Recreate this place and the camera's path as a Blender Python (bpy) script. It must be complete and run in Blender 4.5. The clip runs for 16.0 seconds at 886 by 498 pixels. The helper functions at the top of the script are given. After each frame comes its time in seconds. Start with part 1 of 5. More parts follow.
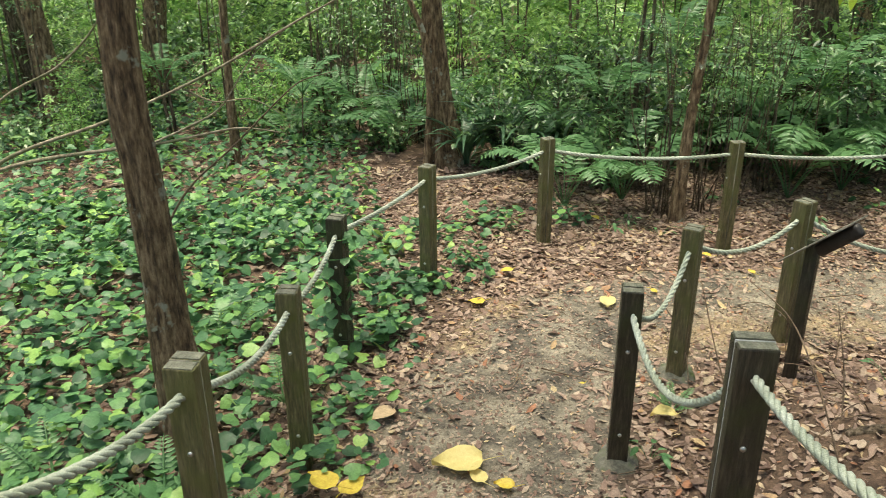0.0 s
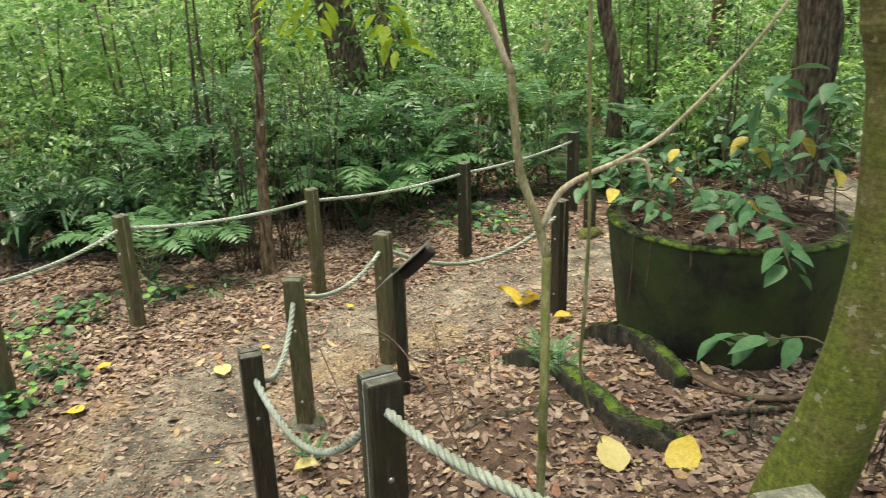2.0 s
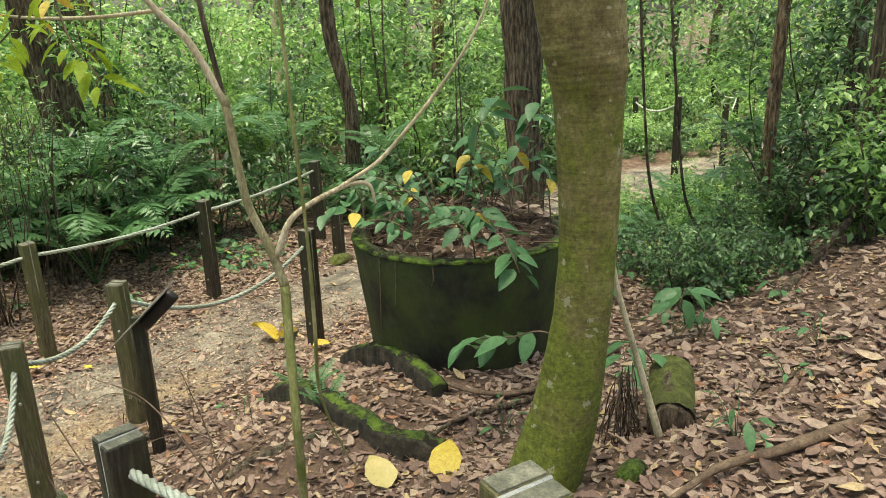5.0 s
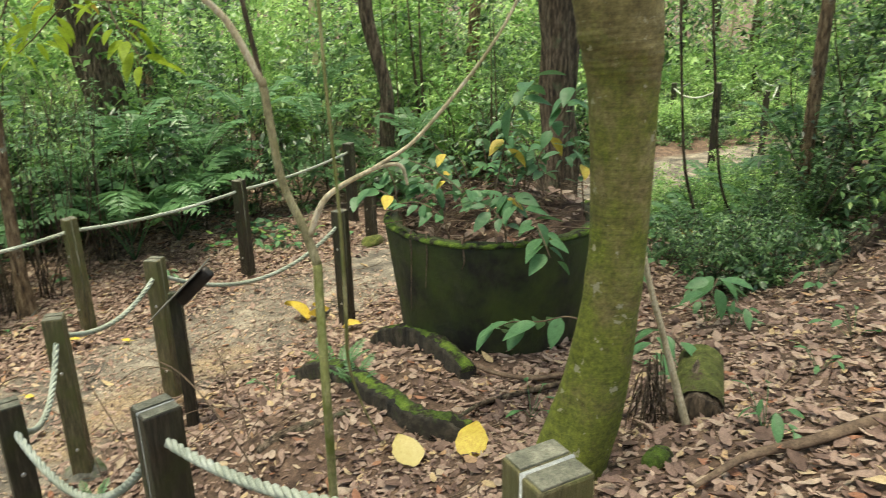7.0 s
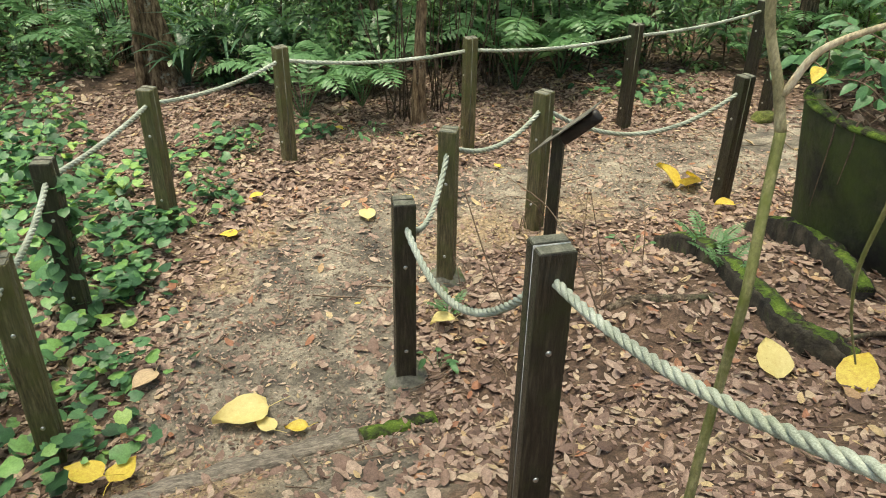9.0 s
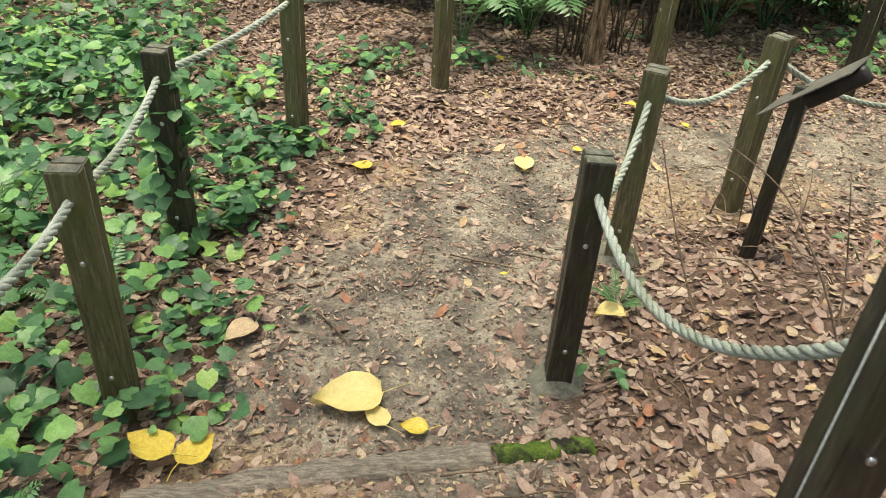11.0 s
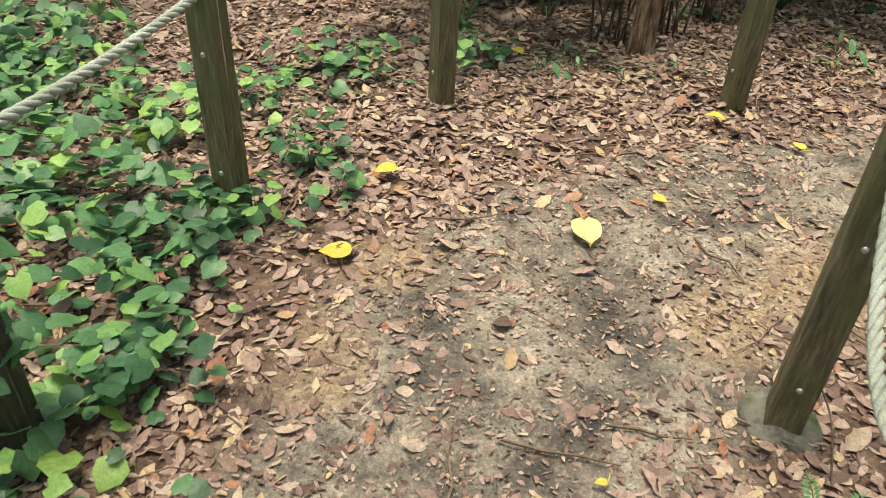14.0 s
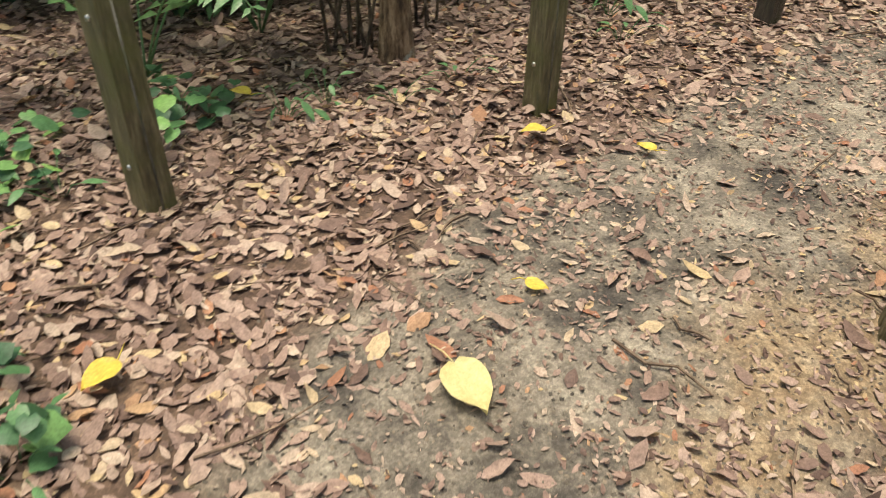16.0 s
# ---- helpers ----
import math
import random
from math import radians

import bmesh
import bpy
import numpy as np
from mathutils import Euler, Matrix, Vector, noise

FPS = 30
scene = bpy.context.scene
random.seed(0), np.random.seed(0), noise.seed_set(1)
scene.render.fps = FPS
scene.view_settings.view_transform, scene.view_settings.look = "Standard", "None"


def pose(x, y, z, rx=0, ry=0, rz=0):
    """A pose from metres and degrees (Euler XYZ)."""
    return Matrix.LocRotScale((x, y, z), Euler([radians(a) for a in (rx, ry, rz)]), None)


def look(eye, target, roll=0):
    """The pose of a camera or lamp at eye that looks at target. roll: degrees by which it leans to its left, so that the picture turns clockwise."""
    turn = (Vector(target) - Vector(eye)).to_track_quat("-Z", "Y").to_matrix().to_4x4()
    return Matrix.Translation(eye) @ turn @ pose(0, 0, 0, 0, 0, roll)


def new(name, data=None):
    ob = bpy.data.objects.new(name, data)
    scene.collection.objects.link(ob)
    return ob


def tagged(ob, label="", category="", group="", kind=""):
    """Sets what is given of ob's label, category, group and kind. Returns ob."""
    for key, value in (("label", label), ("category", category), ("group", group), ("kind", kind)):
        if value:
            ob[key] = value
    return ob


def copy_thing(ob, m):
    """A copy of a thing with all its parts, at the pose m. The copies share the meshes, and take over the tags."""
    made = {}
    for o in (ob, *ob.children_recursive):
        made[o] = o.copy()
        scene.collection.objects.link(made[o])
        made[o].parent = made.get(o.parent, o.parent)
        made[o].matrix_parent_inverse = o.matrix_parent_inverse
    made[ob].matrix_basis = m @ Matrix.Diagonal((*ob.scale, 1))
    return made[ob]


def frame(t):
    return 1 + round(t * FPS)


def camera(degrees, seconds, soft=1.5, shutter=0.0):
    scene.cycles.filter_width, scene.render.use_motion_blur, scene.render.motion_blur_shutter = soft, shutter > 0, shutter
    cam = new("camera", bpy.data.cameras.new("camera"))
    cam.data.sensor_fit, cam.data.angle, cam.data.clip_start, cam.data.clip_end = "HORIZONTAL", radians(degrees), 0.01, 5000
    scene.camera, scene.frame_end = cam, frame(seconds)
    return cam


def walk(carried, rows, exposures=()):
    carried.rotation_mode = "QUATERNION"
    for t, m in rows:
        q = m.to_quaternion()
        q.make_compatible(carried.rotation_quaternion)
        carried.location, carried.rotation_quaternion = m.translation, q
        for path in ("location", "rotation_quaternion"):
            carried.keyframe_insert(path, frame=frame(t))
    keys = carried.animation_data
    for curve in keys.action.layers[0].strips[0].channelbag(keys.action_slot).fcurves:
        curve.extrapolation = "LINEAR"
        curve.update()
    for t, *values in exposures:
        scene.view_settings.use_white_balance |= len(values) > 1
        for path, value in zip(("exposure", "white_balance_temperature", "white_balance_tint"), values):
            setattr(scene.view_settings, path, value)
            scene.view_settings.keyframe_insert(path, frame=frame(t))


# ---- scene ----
cam = camera(61.2, 16.0, 0.4, 0.22)
PATH = [
    (0, (0.221, -0.012, 2.663), (0.116, 1.836, 1.905), -0.5),
    (0.5, (0.226, 0.019, 2.662), (0.307, 1.882, 1.938), -0.6),
    (1, (0.207, 0.065, 2.674), (0.571, 1.906, 1.98), -0.9),
    (1.5, (0.195, 0.066, 2.689), (0.843, 1.836, 2.022), -1.4),
    (2, (0.19, 0.054, 2.688), (1.117, 1.707, 2.047), -1.7),
    (2.5, (0.194, 0.035, 2.686), (1.345, 1.549, 2.067), -1.8),
    (3, (0.204, 0.008, 2.687), (1.503, 1.405, 2.086), -1.9),
    (3.5, (0.2, 0.003, 2.688), (1.566, 1.339, 2.095), -1.9),
    (4, (0.2, -0.003, 2.685), (1.608, 1.29, 2.099), -1.9),
    (4.5, (0.205, -0.004, 2.685), (1.638, 1.263, 2.101), -2.0),
    (4.7, (0.22, 0.001, 2.684), (1.657, 1.263, 2.099), -2.1),
    (6.8, (0.196, -0.056, 2.709), (1.621, 1.209, 2.099), -1.8),
    (7, (0.203, -0.023, 2.688), (1.573, 1.294, 2.063), -1.6),
    (7.5, (0.184, 0.062, 2.653), (1.308, 1.557, 1.944), -0.9),
    (8, (0.11, 0.153, 2.629), (0.955, 1.785, 1.841), -0.1),
    (8.5, (0.1, 0.222, 2.617), (0.773, 1.889, 1.741), 0.7),
    (9, (0.135, 0.303, 2.584), (0.69, 1.962, 1.615), 1.0),
    (9.5, (0.242, 0.437, 2.579), (0.669, 2.101, 1.555), 1.4),
    (10, (0.284, 0.611, 2.508), (0.597, 2.266, 1.431), 2.4),
    (10.2, (0.252, 0.72, 2.42), (0.53, 2.371, 1.325), 2.7),
    (12.3, (0.092, 1.887, 2.096), (0.313, 3.535, 0.984), 4.4),
    (12.5, (0.15, 2.003, 2.076), (0.365, 3.648, 0.96), 4.0),
    (13, (0.172, 2.296, 1.961), (0.413, 3.917, 0.815), 4.0),
    (13.5, (0.128, 2.631, 1.815), (0.385, 4.237, 0.65), 3.2),
    (14, (0.165, 2.954, 1.773), (0.46, 4.54, 0.592), 2.9),
    (14.5, (0.16, 3.28, 1.642), (0.545, 4.834, 0.443), 2.9),
    (15, (0.164, 3.615, 1.539), (0.672, 5.126, 0.332), 2.4),
    (15.5, (0.25, 3.966, 1.495), (0.953, 5.392, 0.282), 2.0),
    (16, (0.391, 4.307, 1.483), (1.301, 5.613, 0.272), 1.0),
]
walk(cam, [(t, look(eye, target, roll)) for t, eye, target, roll in PATH], [(0.0, 0.78, 7450, 1), (7.0, 0.78, 7450, 1), (10.0, 0.83, 7350, 4), (13.5, 0.8, 7350, 7), (16.0, 0.66, 7350, 10)])

# ---- world and light ----
world = bpy.data.worlds.new("overcast")
scene.world = world
world.use_nodes = True
wn = world.node_tree.nodes
sky = wn.new("ShaderNodeTexSky")
sky.sky_type = "NISHITA"
sky.sun_disc = False
sky.sun_elevation, sky.sun_rotation = radians(84), radians(288)
sky.air_density, sky.dust_density = 1.0, 4.0
wn["Background"].inputs["Strength"].default_value = 0.15
world.node_tree.links.new(sky.outputs[0], wn["Background"].inputs[0])
sun = new("sun", bpy.data.lights.new("sun", "SUN"))
sun.data.energy, sun.data.angle, sun.data.color = 3.4, radians(25), (1.0, 0.97, 0.9)
sun.matrix_world = look((0.5, 3.5, 17), (2, 3, 0))

# ---- materials ----
def material(name):
    m = bpy.data.materials.new(name)
    m.use_nodes = True
    nt = m.node_tree
    return m, nt, nt.nodes["Principled BSDF"]


def ramp_node(nt, stops, source, interp="LINEAR"):
    r = nt.nodes.new("ShaderNodeValToRGB")
    r.color_ramp.interpolation = interp
    el = r.color_ramp.elements
    while len(el) < len(stops):
        el.new(0.5)
    for e, (p, c) in zip(el, stops):
        e.position, e.color = p, (*c, 1)
    nt.links.new(source, r.inputs[0])
    return r.outputs[0]


def coords(nt, scale=(1, 1, 1)):
    tc = nt.nodes.new("ShaderNodeTexCoord")
    mp = nt.nodes.new("ShaderNodeMapping")
    mp.inputs["Scale"].default_value = scale
    nt.links.new(tc.outputs["Object"], mp.inputs[0])
    return mp.outputs[0]


def noise_node(nt, scale, vec, detail=5, rough=0.6):
    n = nt.nodes.new("ShaderNodeTexNoise")
    n.inputs["Scale"].default_value, n.inputs["Detail"].default_value, n.inputs["Roughness"].default_value = scale, detail, rough
    nt.links.new(vec, n.inputs["Vector"])
    return n.outputs["Fac"]


def mix(nt, fac, a, b, kind="MIX"):
    m = nt.nodes.new("ShaderNodeMix")
    m.data_type, m.blend_type = "RGBA", kind
    for value, socket in ((fac, m.inputs[0]), (a, m.inputs[6]), (b, m.inputs[7])):
        if isinstance(value, bpy.types.NodeSocket):
            nt.links.new(value, socket)
        else:
            socket.default_value = value if isinstance(value, float) else (*value, 1)
    return m.outputs[2]


def bump(nt, bsdf, height, strength, distance=0.01):
    b = nt.nodes.new("ShaderNodeBump")
    b.inputs["Strength"].default_value, b.inputs["Distance"].default_value = strength, distance
    nt.links.new(height, b.inputs["Height"])
    nt.links.new(b.outputs[0], bsdf.inputs["Normal"])


def surface(name, stops, scale, stretch=(1, 1, 1), rough=0.8, relief=0.5, fine=None, metal=0.0, stain=None, stain_scale=2.0, stain_at=(0.5, 0.62), depth=0.01):
    """A mottled surface: two noises give the tone, a third lays a stain over it, and all give relief."""
    m, nt, bsdf = material(name)
    v = coords(nt, stretch)
    n1 = noise_node(nt, scale, v)
    col = ramp_node(nt, stops, n1)
    n2 = noise_node(nt, fine or scale * 6, v, 6, 0.7)
    col = mix(nt, 0.5, col, ramp_node(nt, [(0.36, (0.18, 0.18, 0.18)), (0.64, (0.82, 0.82, 0.82))], n2), "OVERLAY")
    if stain:
        n3 = noise_node(nt, stain_scale, coords(nt), 4, 0.65)
        mask = ramp_node(nt, [(stain_at[0], (0, 0, 0)), (stain_at[1], (1, 1, 1))], n3)
        col = mix(nt, mask, col, stain)
    nt.links.new(col, bsdf.inputs["Base Color"])
    bsdf.inputs["Roughness"].default_value, bsdf.inputs["Metallic"].default_value = rough, metal
    bump(nt, bsdf, n2, relief, depth)
    return m


def leaf_material(name, stops, rough=0.45, glow=0.35, gloss=0.3, blotch=0.4, spots=None, clump=0.0):
    """Leaves: each takes its own tone, is blotched at two scales, and lets some light through."""
    m, nt, bsdf = material(name)
    geo = nt.nodes.new("ShaderNodeNewGeometry")
    v = coords(nt)
    tone = geo.outputs["Random Per Island"]
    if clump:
        # Tone is shared by spray and plant, which also paints dark and lit clumps.
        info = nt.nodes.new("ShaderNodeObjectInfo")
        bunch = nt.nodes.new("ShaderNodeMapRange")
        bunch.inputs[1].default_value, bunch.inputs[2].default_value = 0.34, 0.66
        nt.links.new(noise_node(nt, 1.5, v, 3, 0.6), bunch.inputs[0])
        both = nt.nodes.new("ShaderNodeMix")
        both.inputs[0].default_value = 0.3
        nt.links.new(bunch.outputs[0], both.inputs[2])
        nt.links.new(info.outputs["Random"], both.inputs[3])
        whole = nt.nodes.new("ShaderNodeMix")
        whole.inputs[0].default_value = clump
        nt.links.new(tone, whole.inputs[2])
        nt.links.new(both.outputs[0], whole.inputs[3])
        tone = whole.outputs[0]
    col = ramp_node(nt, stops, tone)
    col = mix(nt, blotch, col, ramp_node(nt, [(0.3, (0.22, 0.22, 0.22)), (0.7, (0.75, 0.75, 0.75))], noise_node(nt, 35.0, v, 4, 0.7)), "OVERLAY")
    col = mix(nt, blotch * 0.7, col, ramp_node(nt, [(0.35, (0.2, 0.2, 0.2)), (0.65, (0.78, 0.78, 0.78))], noise_node(nt, 160.0, v, 3, 0.7)), "OVERLAY")
    if spots:
        col = mix(nt, ramp_node(nt, [(0.66, (0, 0, 0)), (0.72, (1, 1, 1))], noise_node(nt, 28.0, v, 4, 0.6)), col, spots)
    nt.links.new(col, bsdf.inputs["Base Color"])
    bsdf.inputs["Roughness"].default_value = rough
    bsdf.inputs["Specular IOR Level"].default_value = gloss
    bump(nt, bsdf, noise_node(nt, 90.0, v, 3, 0.6), 0.4, 0.004)
    tr = nt.nodes.new("ShaderNodeBsdfTranslucent")
    nt.links.new(col, tr.inputs[0])
    ms = nt.nodes.new("ShaderNodeMixShader")
    ms.inputs[0].default_value = glow
    nt.links.new(bsdf.outputs[0], ms.inputs[1])
    nt.links.new(tr.outputs[0], ms.inputs[2])
    nt.links.new(ms.outputs[0], nt.nodes["Material Output"].inputs[0])
    return m


def ground_material():
    m, nt, bsdf = material("forest_soil")
    v = coords(nt)
    att = nt.nodes.new("ShaderNodeAttribute")
    att.attribute_name = "trodden"
    humus = ramp_node(nt, [(0.3, (0.045, 0.028, 0.019)), (0.5, (0.13, 0.083, 0.056)), (0.7, (0.25, 0.165, 0.11))], noise_node(nt, 9.0, v, 8, 0.7))
    soil = ramp_node(nt, [(0.34, (0.06, 0.053, 0.044)), (0.44, (0.16, 0.14, 0.108)), (0.53, (0.265, 0.23, 0.175)), (0.68, (0.40, 0.355, 0.27))], noise_node(nt, 3.0, v, 8, 0.62))
    black = ramp_node(nt, [(0.49, (0, 0, 0)), (0.64, (0.7, 0.7, 0.7))], noise_node(nt, 3.6, coords(nt, (1.0, 1.3, 1.0)), 10, 0.78))
    soil = mix(nt, black, soil, (0.05, 0.043, 0.038))
    spot = nt.nodes.new("ShaderNodeAttribute")
    spot.attribute_name = "clay"
    blot = nt.nodes.new("ShaderNodeMath")
    blot.operation = "ADD"
    nt.links.new(spot.outputs["Fac"], blot.inputs[0])
    nt.links.new(noise_node(nt, 2.2, v, 7, 0.72), blot.inputs[1])
    clay = ramp_node(nt, [(0.68, (0, 0, 0)), (0.95, (1, 1, 1))], blot.outputs[0])
    soil = mix(nt, clay, soil, ramp_node(nt, [(0.35, (0.24, 0.165, 0.095)), (0.65, (0.42, 0.32, 0.195))], noise_node(nt, 12.0, v, 5, 0.7)))
    grit = ramp_node(nt, [(0.45, (0.3, 0.3, 0.3)), (0.62, (0.75, 0.75, 0.75))], noise_node(nt, 70.0, v, 4, 0.8))
    edge = nt.nodes.new("ShaderNodeMath")
    edge.operation = "ADD"
    wob = nt.nodes.new("ShaderNodeMath")
    wob.operation, wob.inputs[1].default_value = "MULTIPLY_ADD", 0.8
    wob.inputs[2].default_value = -0.4
    nt.links.new(noise_node(nt, 2.5, v, 6, 0.7), wob.inputs[0])
    nt.links.new(att.outputs["Fac"], edge.inputs[0])
    nt.links.new(wob.outputs[0], edge.inputs[1])
    mask = ramp_node(nt, [(0.35, (0, 0, 0)), (0.65, (1, 1, 1))], edge.outputs[0])
    col = mix(nt, mask, humus, soil)
    col = mix(nt, 0.35, col, ramp_node(nt, [(0.38, (0.18, 0.18, 0.18)), (0.6, (0.72, 0.72, 0.72))], noise_node(nt, 21.0, v, 6, 0.75)), "OVERLAY")
    col = mix(nt, 0.6, col, grit, "OVERLAY")
    nt.links.new(col, bsdf.inputs["Base Color"])
    bsdf.inputs["Roughness"].default_value = 0.95
    bump(nt, bsdf, noise_node(nt, 45.0, v, 6, 0.75), 0.8, 0.015)
    return m


SOIL = ground_material()
LITTER = leaf_material("dry_leaf", [(0.0, (0.115, 0.076, 0.06)), (0.18, (0.205, 0.136, 0.107)), (0.42, (0.305, 0.21, 0.164)), (0.68, (0.395, 0.288, 0.225)), (0.88, (0.47, 0.37, 0.28)), (0.95, (0.52, 0.40, 0.22)), (0.985, (0.34, 0.165, 0.10)), (1.0, (0.34, 0.165, 0.10))], 0.6, 0.12, 0.2, 0.5)
YELLOW = leaf_material("yellow_leaf", [(0.0, (0.64, 0.47, 0.05)), (0.6, (0.68, 0.53, 0.10)), (1.0, (0.66, 0.56, 0.18))], 0.45, 0.2, blotch=0.45, spots=(0.42, 0.24, 0.05))
TAN = leaf_material("tan_leaf", [(0.0, (0.50, 0.36, 0.22)), (1.0, (0.55, 0.42, 0.27))], 0.5, 0.1, blotch=0.4, spots=(0.3, 0.17, 0.09))
CREAM = leaf_material("pale_yellow_leaf", [(0.0, (0.68, 0.60, 0.29)), (1.0, (0.66, 0.57, 0.26))], 0.45, 0.2, blotch=0.3, spots=(0.55, 0.42, 0.18))
PALE_YELLOW = leaf_material("faded_yellow_leaf", [(0.0, (0.70, 0.58, 0.22)), (1.0, (0.72, 0.62, 0.28))], 0.5, 0.2, blotch=0.25, spots=(0.55, 0.42, 0.16))
CRUMB = leaf_material("soil_crumb", [(0.0, (0.06, 0.052, 0.042)), (0.6, (0.14, 0.12, 0.09)), (1.0, (0.26, 0.21, 0.15))], 0.8, 0.0)
GREYWOOD = surface("grey_worn_wood", [(0.3, (0.11, 0.095, 0.075)), (0.5, (0.25, 0.215, 0.17)), (0.7, (0.42, 0.365, 0.285))], 14.0, (1, 7, 7), 0.85, 0.8, stain=(0.1, 0.11, 0.05), stain_scale=3.0, stain_at=(0.58, 0.72))
COVER = leaf_material("groundcover_leaf", [(0.0, (0.03, 0.08, 0.036)), (0.35, (0.068, 0.168, 0.076)), (0.62, (0.135, 0.295, 0.115)), (0.8, (0.23, 0.43, 0.12)), (1.0, (0.40, 0.55, 0.12))], 0.4, 0.28, 0.4, clump=0.2)
BLUEGREEN = leaf_material("broad_well_leaf", [(0.0, (0.05, 0.12, 0.06)), (0.5, (0.12, 0.25, 0.12)), (1.0, (0.25, 0.40, 0.2))], 0.4, 0.35, 0.45)
# Near-black and pale stops put shaded gaps and sky glints into the leaf colour.
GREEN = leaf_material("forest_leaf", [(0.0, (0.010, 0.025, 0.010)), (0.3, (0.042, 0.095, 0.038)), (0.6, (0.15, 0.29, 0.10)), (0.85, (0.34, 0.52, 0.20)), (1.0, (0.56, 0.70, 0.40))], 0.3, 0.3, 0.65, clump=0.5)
# Brighter copy of the forest leaf, standing in for sky-lit foliage.
BRIGHT = leaf_material("lit_forest_leaf", [(0.0, (0.06, 0.15, 0.045)), (0.4, (0.22, 0.42, 0.115)), (0.8, (0.48, 0.68, 0.23)), (1.0, (0.66, 0.79, 0.44))], 0.32, 0.4, 0.5, clump=0.5)
HANGING = leaf_material("sunlit_yellow_green_leaf", [(0.0, (0.22, 0.36, 0.035)), (0.6, (0.36, 0.50, 0.05)), (1.0, (0.52, 0.58, 0.07))], 0.45, 0.55, 0.25)
FERN = leaf_material("fern_leaf", [(0.0, (0.07, 0.17, 0.07)), (0.5, (0.13, 0.275, 0.11)), (1.0, (0.21, 0.375, 0.155))], 0.36, 0.35, 0.5)
STRAP = leaf_material("strap_leaf", [(0.0, (0.05, 0.115, 0.06)), (0.6, (0.12, 0.235, 0.125)), (1.0, (0.24, 0.37, 0.23))], 0.3, 0.25, 0.6)
MOSS = surface("moss", [(0.3, (0.04, 0.075, 0.009)), (0.55, (0.13, 0.215, 0.024)), (0.75, (0.25, 0.35, 0.055))], 14.0, relief=1.0, rough=1.0, fine=120, stain=(0.026, 0.022, 0.013), stain_scale=9.0, stain_at=(0.45, 0.59), depth=0.02)
TIMBER = surface("weathered_timber", [(0.3, (0.05, 0.043, 0.02)), (0.5, (0.125, 0.107, 0.052)), (0.7, (0.25, 0.215, 0.115))], 12.0, (6, 6, 0.7), 0.5, 0.7, stain=(0.11, 0.118, 0.032), stain_scale=4.0, stain_at=(0.42, 0.66), fine=40)
TIMBER_DARK = surface("wet_timber", [(0.3, (0.012, 0.011, 0.008)), (0.5, (0.035, 0.03, 0.02)), (0.7, (0.085, 0.075, 0.05))], 12.0, (6, 6, 0.7), 0.36, 0.6, stain=(0.04, 0.05, 0.016), stain_scale=4.0, stain_at=(0.48, 0.68), fine=40)
TOPWOOD = surface("grey_end_timber", [(0.3, (0.08, 0.085, 0.06)), (0.55, (0.17, 0.17, 0.125)), (0.75, (0.27, 0.27, 0.2))], 25.0, (1, 1, 1), 0.8, 0.6)
ROPE = surface("fibre_rope", [(0.3, (0.21, 0.24, 0.18)), (0.5, (0.39, 0.43, 0.35)), (0.7, (0.62, 0.66, 0.59))], 5.0, rough=0.9, relief=0.8, fine=260, stain=(0.18, 0.21, 0.12), stain_scale=2.5, stain_at=(0.5, 0.75), depth=0.003)
STEEL = surface("bolt_steel", [(0.3, (0.4, 0.4, 0.38)), (0.7, (0.65, 0.65, 0.62))], 40.0, rough=0.4, metal=1.0, relief=0.1)
SEALANT = surface("pale_filler", [(0.3, (0.26, 0.28, 0.27)), (0.7, (0.42, 0.44, 0.43))], 20.0, rough=0.5, relief=0.2)
CONCRETE = surface("damp_concrete", [(0.3, (0.08, 0.08, 0.06)), (0.6, (0.2, 0.19, 0.15)), (0.8, (0.28, 0.27, 0.22))], 8.0, rough=0.95, relief=0.6, stain=(0.06, 0.085, 0.025), stain_scale=6.0, stain_at=(0.5, 0.66))
WELLSTONE = surface("mossy_render", [(0.34, (0.012, 0.012, 0.007)), (0.5, (0.03, 0.031, 0.016)), (0.66, (0.07, 0.066, 0.04))], 4.5, (1, 1, 0.7), 0.8, 0.8, stain=(0.06, 0.088, 0.014), stain_scale=1.9, stain_at=(0.38, 0.6), fine=22, depth=0.02)
KERBSTONE = surface("damp_kerb_stone", [(0.34, (0.012, 0.011, 0.008)), (0.5, (0.035, 0.03, 0.02)), (0.66, (0.085, 0.072, 0.05))], 9.0, rough=0.85, relief=0.9, stain=(0.05, 0.075, 0.014), stain_scale=5.0, stain_at=(0.58, 0.68), depth=0.02)
BARK = surface("brown_bark", [(0.36, (0.05, 0.03, 0.016)), (0.5, (0.19, 0.125, 0.068)), (0.64, (0.37, 0.27, 0.165))], 13.0, (2.7, 2.7, 0.6), 0.9, 1.0, stain=(0.36, 0.36, 0.28), stain_scale=5.5, stain_at=(0.6, 0.65), fine=55, depth=0.02)
BARK_DARK = surface("dark_bark", [(0.36, (0.028, 0.02, 0.013)), (0.5, (0.115, 0.083, 0.052)), (0.64, (0.26, 0.2, 0.138))], 12.0, (2.7, 2.7, 0.5), 0.9, 1.0, fine=50, stain=(0.13, 0.15, 0.08), stain_scale=3.4, stain_at=(0.58, 0.7), depth=0.02)


